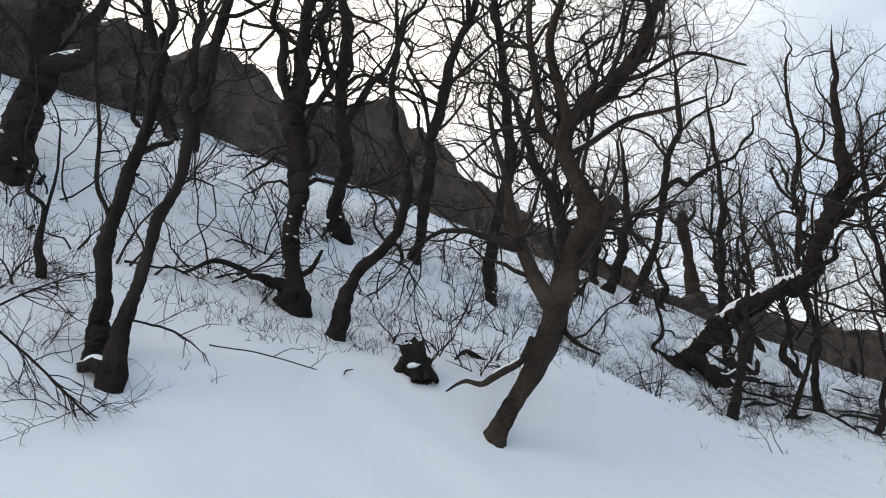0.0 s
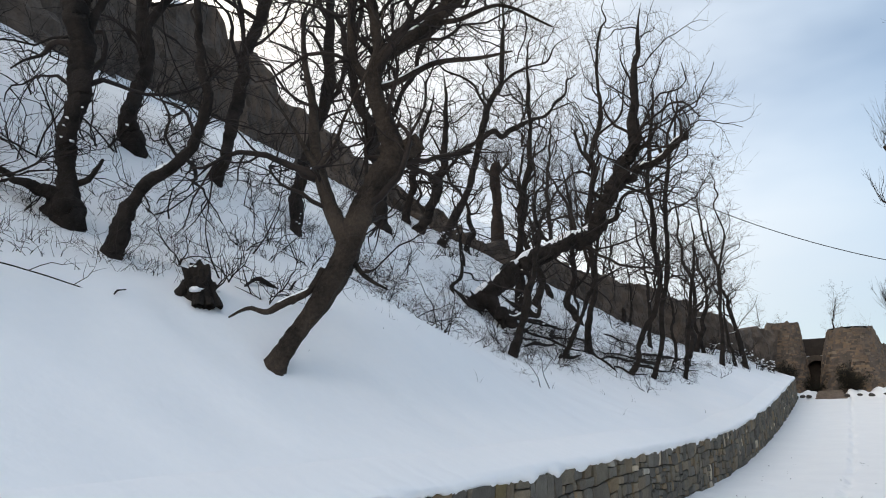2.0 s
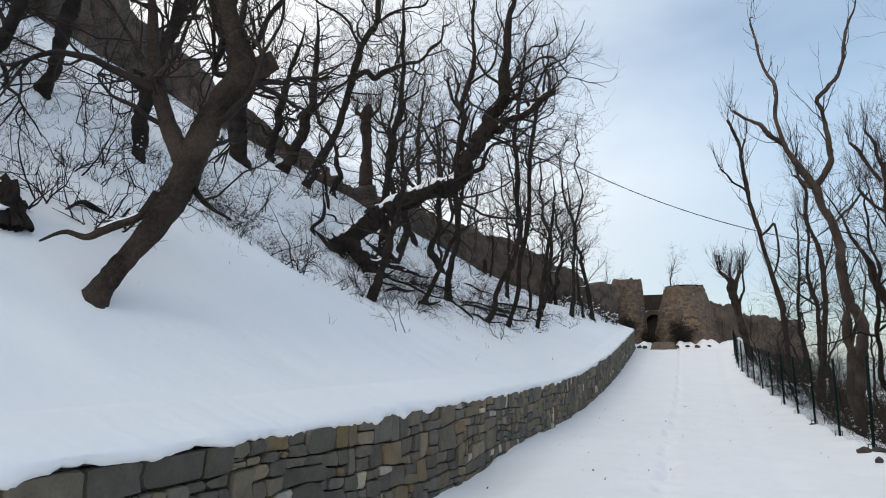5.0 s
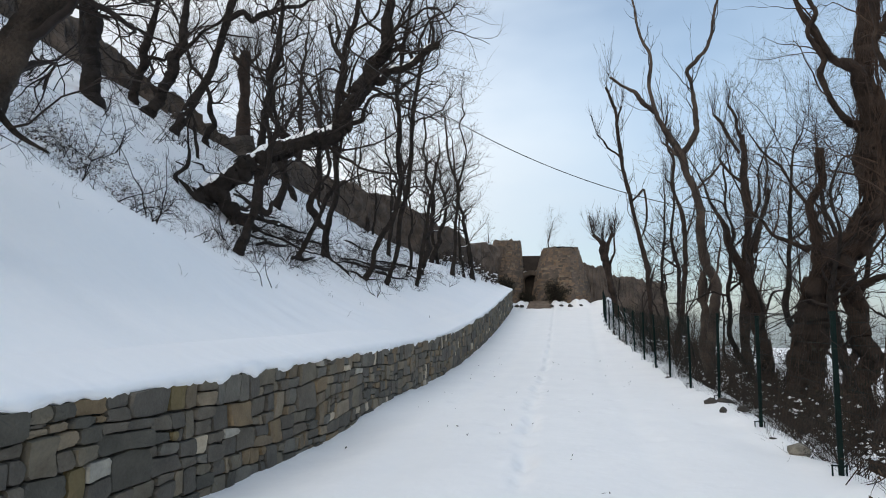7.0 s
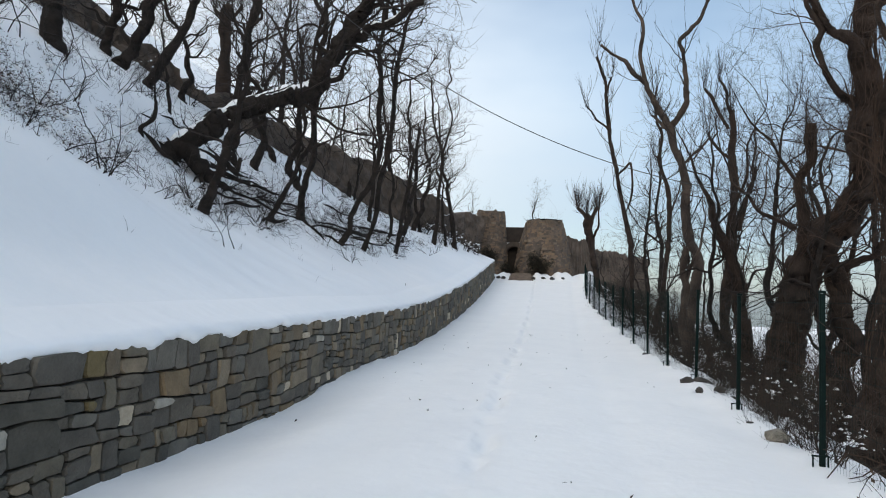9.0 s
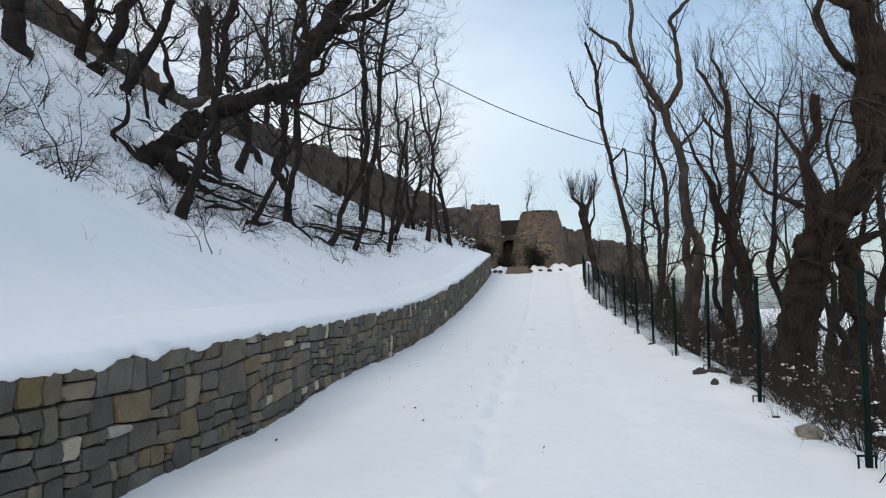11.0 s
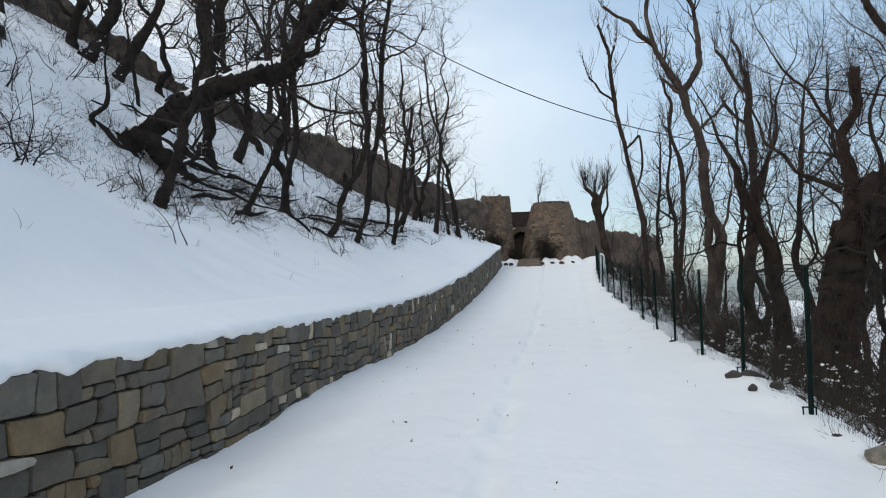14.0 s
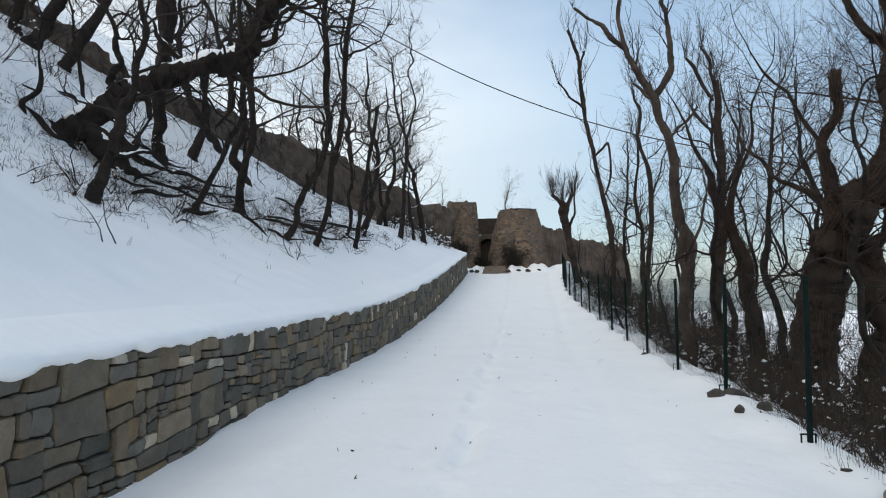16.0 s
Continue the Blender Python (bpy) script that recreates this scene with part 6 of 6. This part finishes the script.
for n in range(22):
    y = float(rng.uniform(17.5, 36))
    x = float(wall_x(y)) - float(rng.uniform(2.9, 7.5))
    turn, ln, girth = rng.uniform(0.2, 1.9), rng.uniform(0.9, 2.2), rng.uniform(0.7, 1.6)
    cx, cy = math.cos(turn) * ln / 2, math.sin(turn) * ln / 2
    fallen("dark dead bough sunk in snow among the trees", x, y, [(-cx, -cy, -0.02, 0.024 * girth), (-cx * 0.4, -cy * 0.4 + rng.normal(0, 0.15), 0.10, 0.036 * girth), (cx * 0.3, cy * 0.3 + rng.normal(0, 0.15), 0.12, 0.030 * girth), (cx, cy, 0.30, 0.010)], 120 + n, 14)
fallen("dead limb lying in the snow between saplings", -7.2, 28.0, [(-0.3, -0.8, 0.15, 0.05), (0.1, 0.0, 0.16, 0.07), (0.2, 0.9, 0.2, 0.05)], 8, 18)


def build_stump(x, y):
    z = float(hill_z(x, y))
    t = thing("tree_stump", (x, y, z), "rotten dark tree stump capped with snow", "stump")
    rng = np.random.default_rng(4)
    for n in range(7):
        a = n * 0.9 + rng.normal(0, 0.2)
        r = 0.10 + 0.04 * rng.random()
        pts = [(math.cos(a) * (r + 0.12), math.sin(a) * (r + 0.12), -0.12, 0.06), (math.cos(a) * r, math.sin(a) * r, 0.10, 0.06), (math.cos(a + 0.2) * r * 0.8, math.sin(a + 0.2) * r * 0.8, 0.14 + 0.06 * rng.random(), 0.05), (math.cos(a) * r, math.sin(a) * r, 0.18 + 0.12 * rng.random(), 0.025)]
        part("splinter", limb_mesh(pts, 7, 4, 0.16, 40 + n), M_BARK, t)
    bm = bmesh.new()
    bmesh.ops.create_icosphere(bm, subdivisions=3, radius=1)
    for vert in bm.verts:
        n = vert.co.normalized()
        vert.co = Vector((n.x * 0.15, n.y * 0.17, n.z * 0.24 + 0.10)) * (1 + 0.5 * noise.noise(n * 2.3 + Vector((3, 1, 0))) + 0.4 * noise.noise(n * 6))
    part("rotten_wood", bm, M_BARK, t)
    for k, (dx, dy, dz, s) in enumerate([(0.0, -0.03, 0.33, 0.07), (0.16, -0.15, 0.05, 0.065), (0.05, 0.21, 0.10, 0.045)]):
        bm = bmesh.new()
        bmesh.ops.create_icosphere(bm, subdivisions=3, radius=1)
        for vert in bm.verts:
            n = vert.co.normalized()
            vert.co = Vector((dx, dy, dz)) + Vector((n.x * s, n.y * s, n.z * s * 0.42)) * (1 + 0.5 * noise.noise(n * 1.6 + Vector((k, 0, 0))))
        for face in bm.faces:
            face.smooth = True
        part("snow_clump", bm, M_SNOW, t)


build_stump(-5.58, 5.82)


# ---- the stones of the retaining wall: random rubble in wandering beds ----
FOOT, HEAD = -0.26, 0.97        # shares of the wall's height
BEDS = (FOOT, 0.10, 0.40, 0.70, HEAD)


def split_block(rng, a, b, low, high, laid):
    """Break a block into stones, now across, now along, until each is as small as chance wills."""
    w, h = b - a, (high - low) * 0.95
    if w * h < min(0.20, float(rng.lognormal(-2.7, 0.8))) and w < 3.4 * h and h < 2.2 * w or w * h < 0.011:
        laid.append((a, b, low, high))
    elif w > h * rng.uniform(1.1, 2.4):
        m = a + w * rng.uniform(0.30, 0.70)
        split_block(rng, a, m, low, high, laid)
        split_block(rng, m, b, low, high, laid)
    else:
        m = low + (high - low) * rng.uniform(0.32, 0.68)
        split_block(rng, a, b, low, m, laid)
        split_block(rng, a, b, m, high, laid)


def lay_stones(rng, y0, y1):
    """Outlines (y from, y to, share from, share to) of all the stones."""
    laid = []
    for low, high in zip(BEDS[:-1], BEDS[1:]):
        y = y0 - rng.uniform(0, 0.4)
        while y < y1:
            w = float(rng.uniform(0.25, 0.85))
            split_block(rng, y, y + w, low, high, laid)
            y += w
    return laid


def drift(y, share):
    """Joints wander: where a point of the even plan really lies, along the wall and up it."""
    mid = 4 * (share - FOOT) * (HEAD - share) / (HEAD - FOOT) ** 2
    dy = 0.012 * np.sin(share * 13 + y * 2.7) + 0.009 * np.sin(share * 31 + y * 7.1 + 2) + 0.006 * np.sin(y * 23 + share * 5)
    dz = 0.060 * np.sin(y * 1.1 + share * 2) + 0.016 * np.sin(y * 4.4 + share * 7 + 1) + 0.009 * np.sin(y * 13.3 + share * 19)
    return y + dy, share + dz * mid


def stone_shape(rng, a, b, low, high):
    """Places and faces of one stone about its middle: knocked-off corners and an uneven face proud of the mortar."""
    ring = []
    corners = [(a, low), (b, low), (b, high), (a, high)]
    for n in range(4):
        (ya, sa), (yb, sb) = corners[n], corners[(n + 1) % 4]
        ln = math.hypot(yb - ya, sb - sa)
        cut = min(0.30, rng.uniform(0.006, 0.040) / ln), 1 - min(0.30, rng.uniform(0.006, 0.040) / ln)
        for f in (cut[0], 0.5, cut[1]):
            yy, ss = drift(ya + (yb - ya) * f, sa + (sb - sa) * f)
            ring.append((yy, float(road_z(yy)) + ss * float(wall_h(yy))))
    ring = np.array(ring) + rng.normal(0, 0.003, (12, 2))
    c = ring.mean(0)
    gap = float(rng.uniform(0.003, 0.008))
    ring = c + (ring - c) * np.maximum(0.8, 1 - 2 * gap / np.maximum(np.ptp(ring, axis=0), 0.04))
    proud = rng.uniform(0.008, 0.048)
    tilt = rng.normal(0, 0.06, 2)
    n = len(ring)

    def row(shrink, x, wild=0.0):
        p = c + (ring - c) * shrink
        return np.column_stack([x + (p - c) @ tilt + rng.normal(0, wild, n), p[:, 0] - c[0], p[:, 1] - c[1]])
    v = np.vstack([row(1.0, -0.06), row(0.985, proud - 0.02), row(0.93, proud, 0.003), [(proud + 0.006, *rng.normal(0, 0.02, 2))]])
    i = np.arange(n)
    j = (i + 1) % n
    q = np.vstack([np.column_stack([i, j, n + j, n + i]), np.column_stack([n + i, n + j, 2 * n + j, 2 * n + i])])
    t = np.column_stack([2 * n + i, 2 * n + j, np.full(n, 3 * n)])
    return (float(wall_x(c[0])), float(c[0]), float(c[1])), v, q, t


rng = np.random.default_rng(17)
NEAR = (4.6, 18.0)
SPECIAL = [(8.25, 0.46, M_PALE), (10.17, 0.76, M_PALE), (6.53, 0.37, M_PALE), (5.9, 0.30, M_PALE), (12.1, 0.60, M_PALE), (7.25, 0.70, M_OCHRE), (6.15, 0.25, M_OCHRE), (7.1, 0.48, M_OCHRE)]
near_stones = []
rest_v, rest_q, rest_t, at = [], [], [], 0
stones = lay_stones(rng, WALL_Y0, WALL_Y1)
stones.sort(key=lambda s: s[0])
left_over = 300
for a, b, low, high in stones:
    place, v, q, t = stone_shape(rng, a, b, low, high)
    if NEAR[0] < place[1] < NEAR[1] and left_over > 0:
        left_over -= 1
        near_stones.append((place, v, q, t))
    else:
        rest_v.append(v + np.array(place))
        rest_q.append(q + at)
        rest_t.append(t + at)
        at += len(v)
chosen = {}
for y, z, mat in SPECIAL:
    small = [n for n in range(len(near_stones)) if mat is M_OCHRE or np.ptp(near_stones[n][1][:, 1]) * np.ptp(near_stones[n][1][:, 2]) < 0.045]
    best = min(small, key=lambda n: (near_stones[n][0][1] - y) ** 2 + (near_stones[n][0][2] - z) ** 2)
    chosen[best] = mat
for n, (place, v, q, t) in enumerate(near_stones):
    ob = part("stone", mesh_from(v, q, t, smooth=False), chosen.get(n, M_STONE), wall_roadside)
    ob.location = place
part("stones_far", mesh_from(np.vstack(rest_v), np.vstack(rest_q), np.vstack(rest_t), smooth=False), M_STONE_FAR, wall_roadside, kind="stuff")
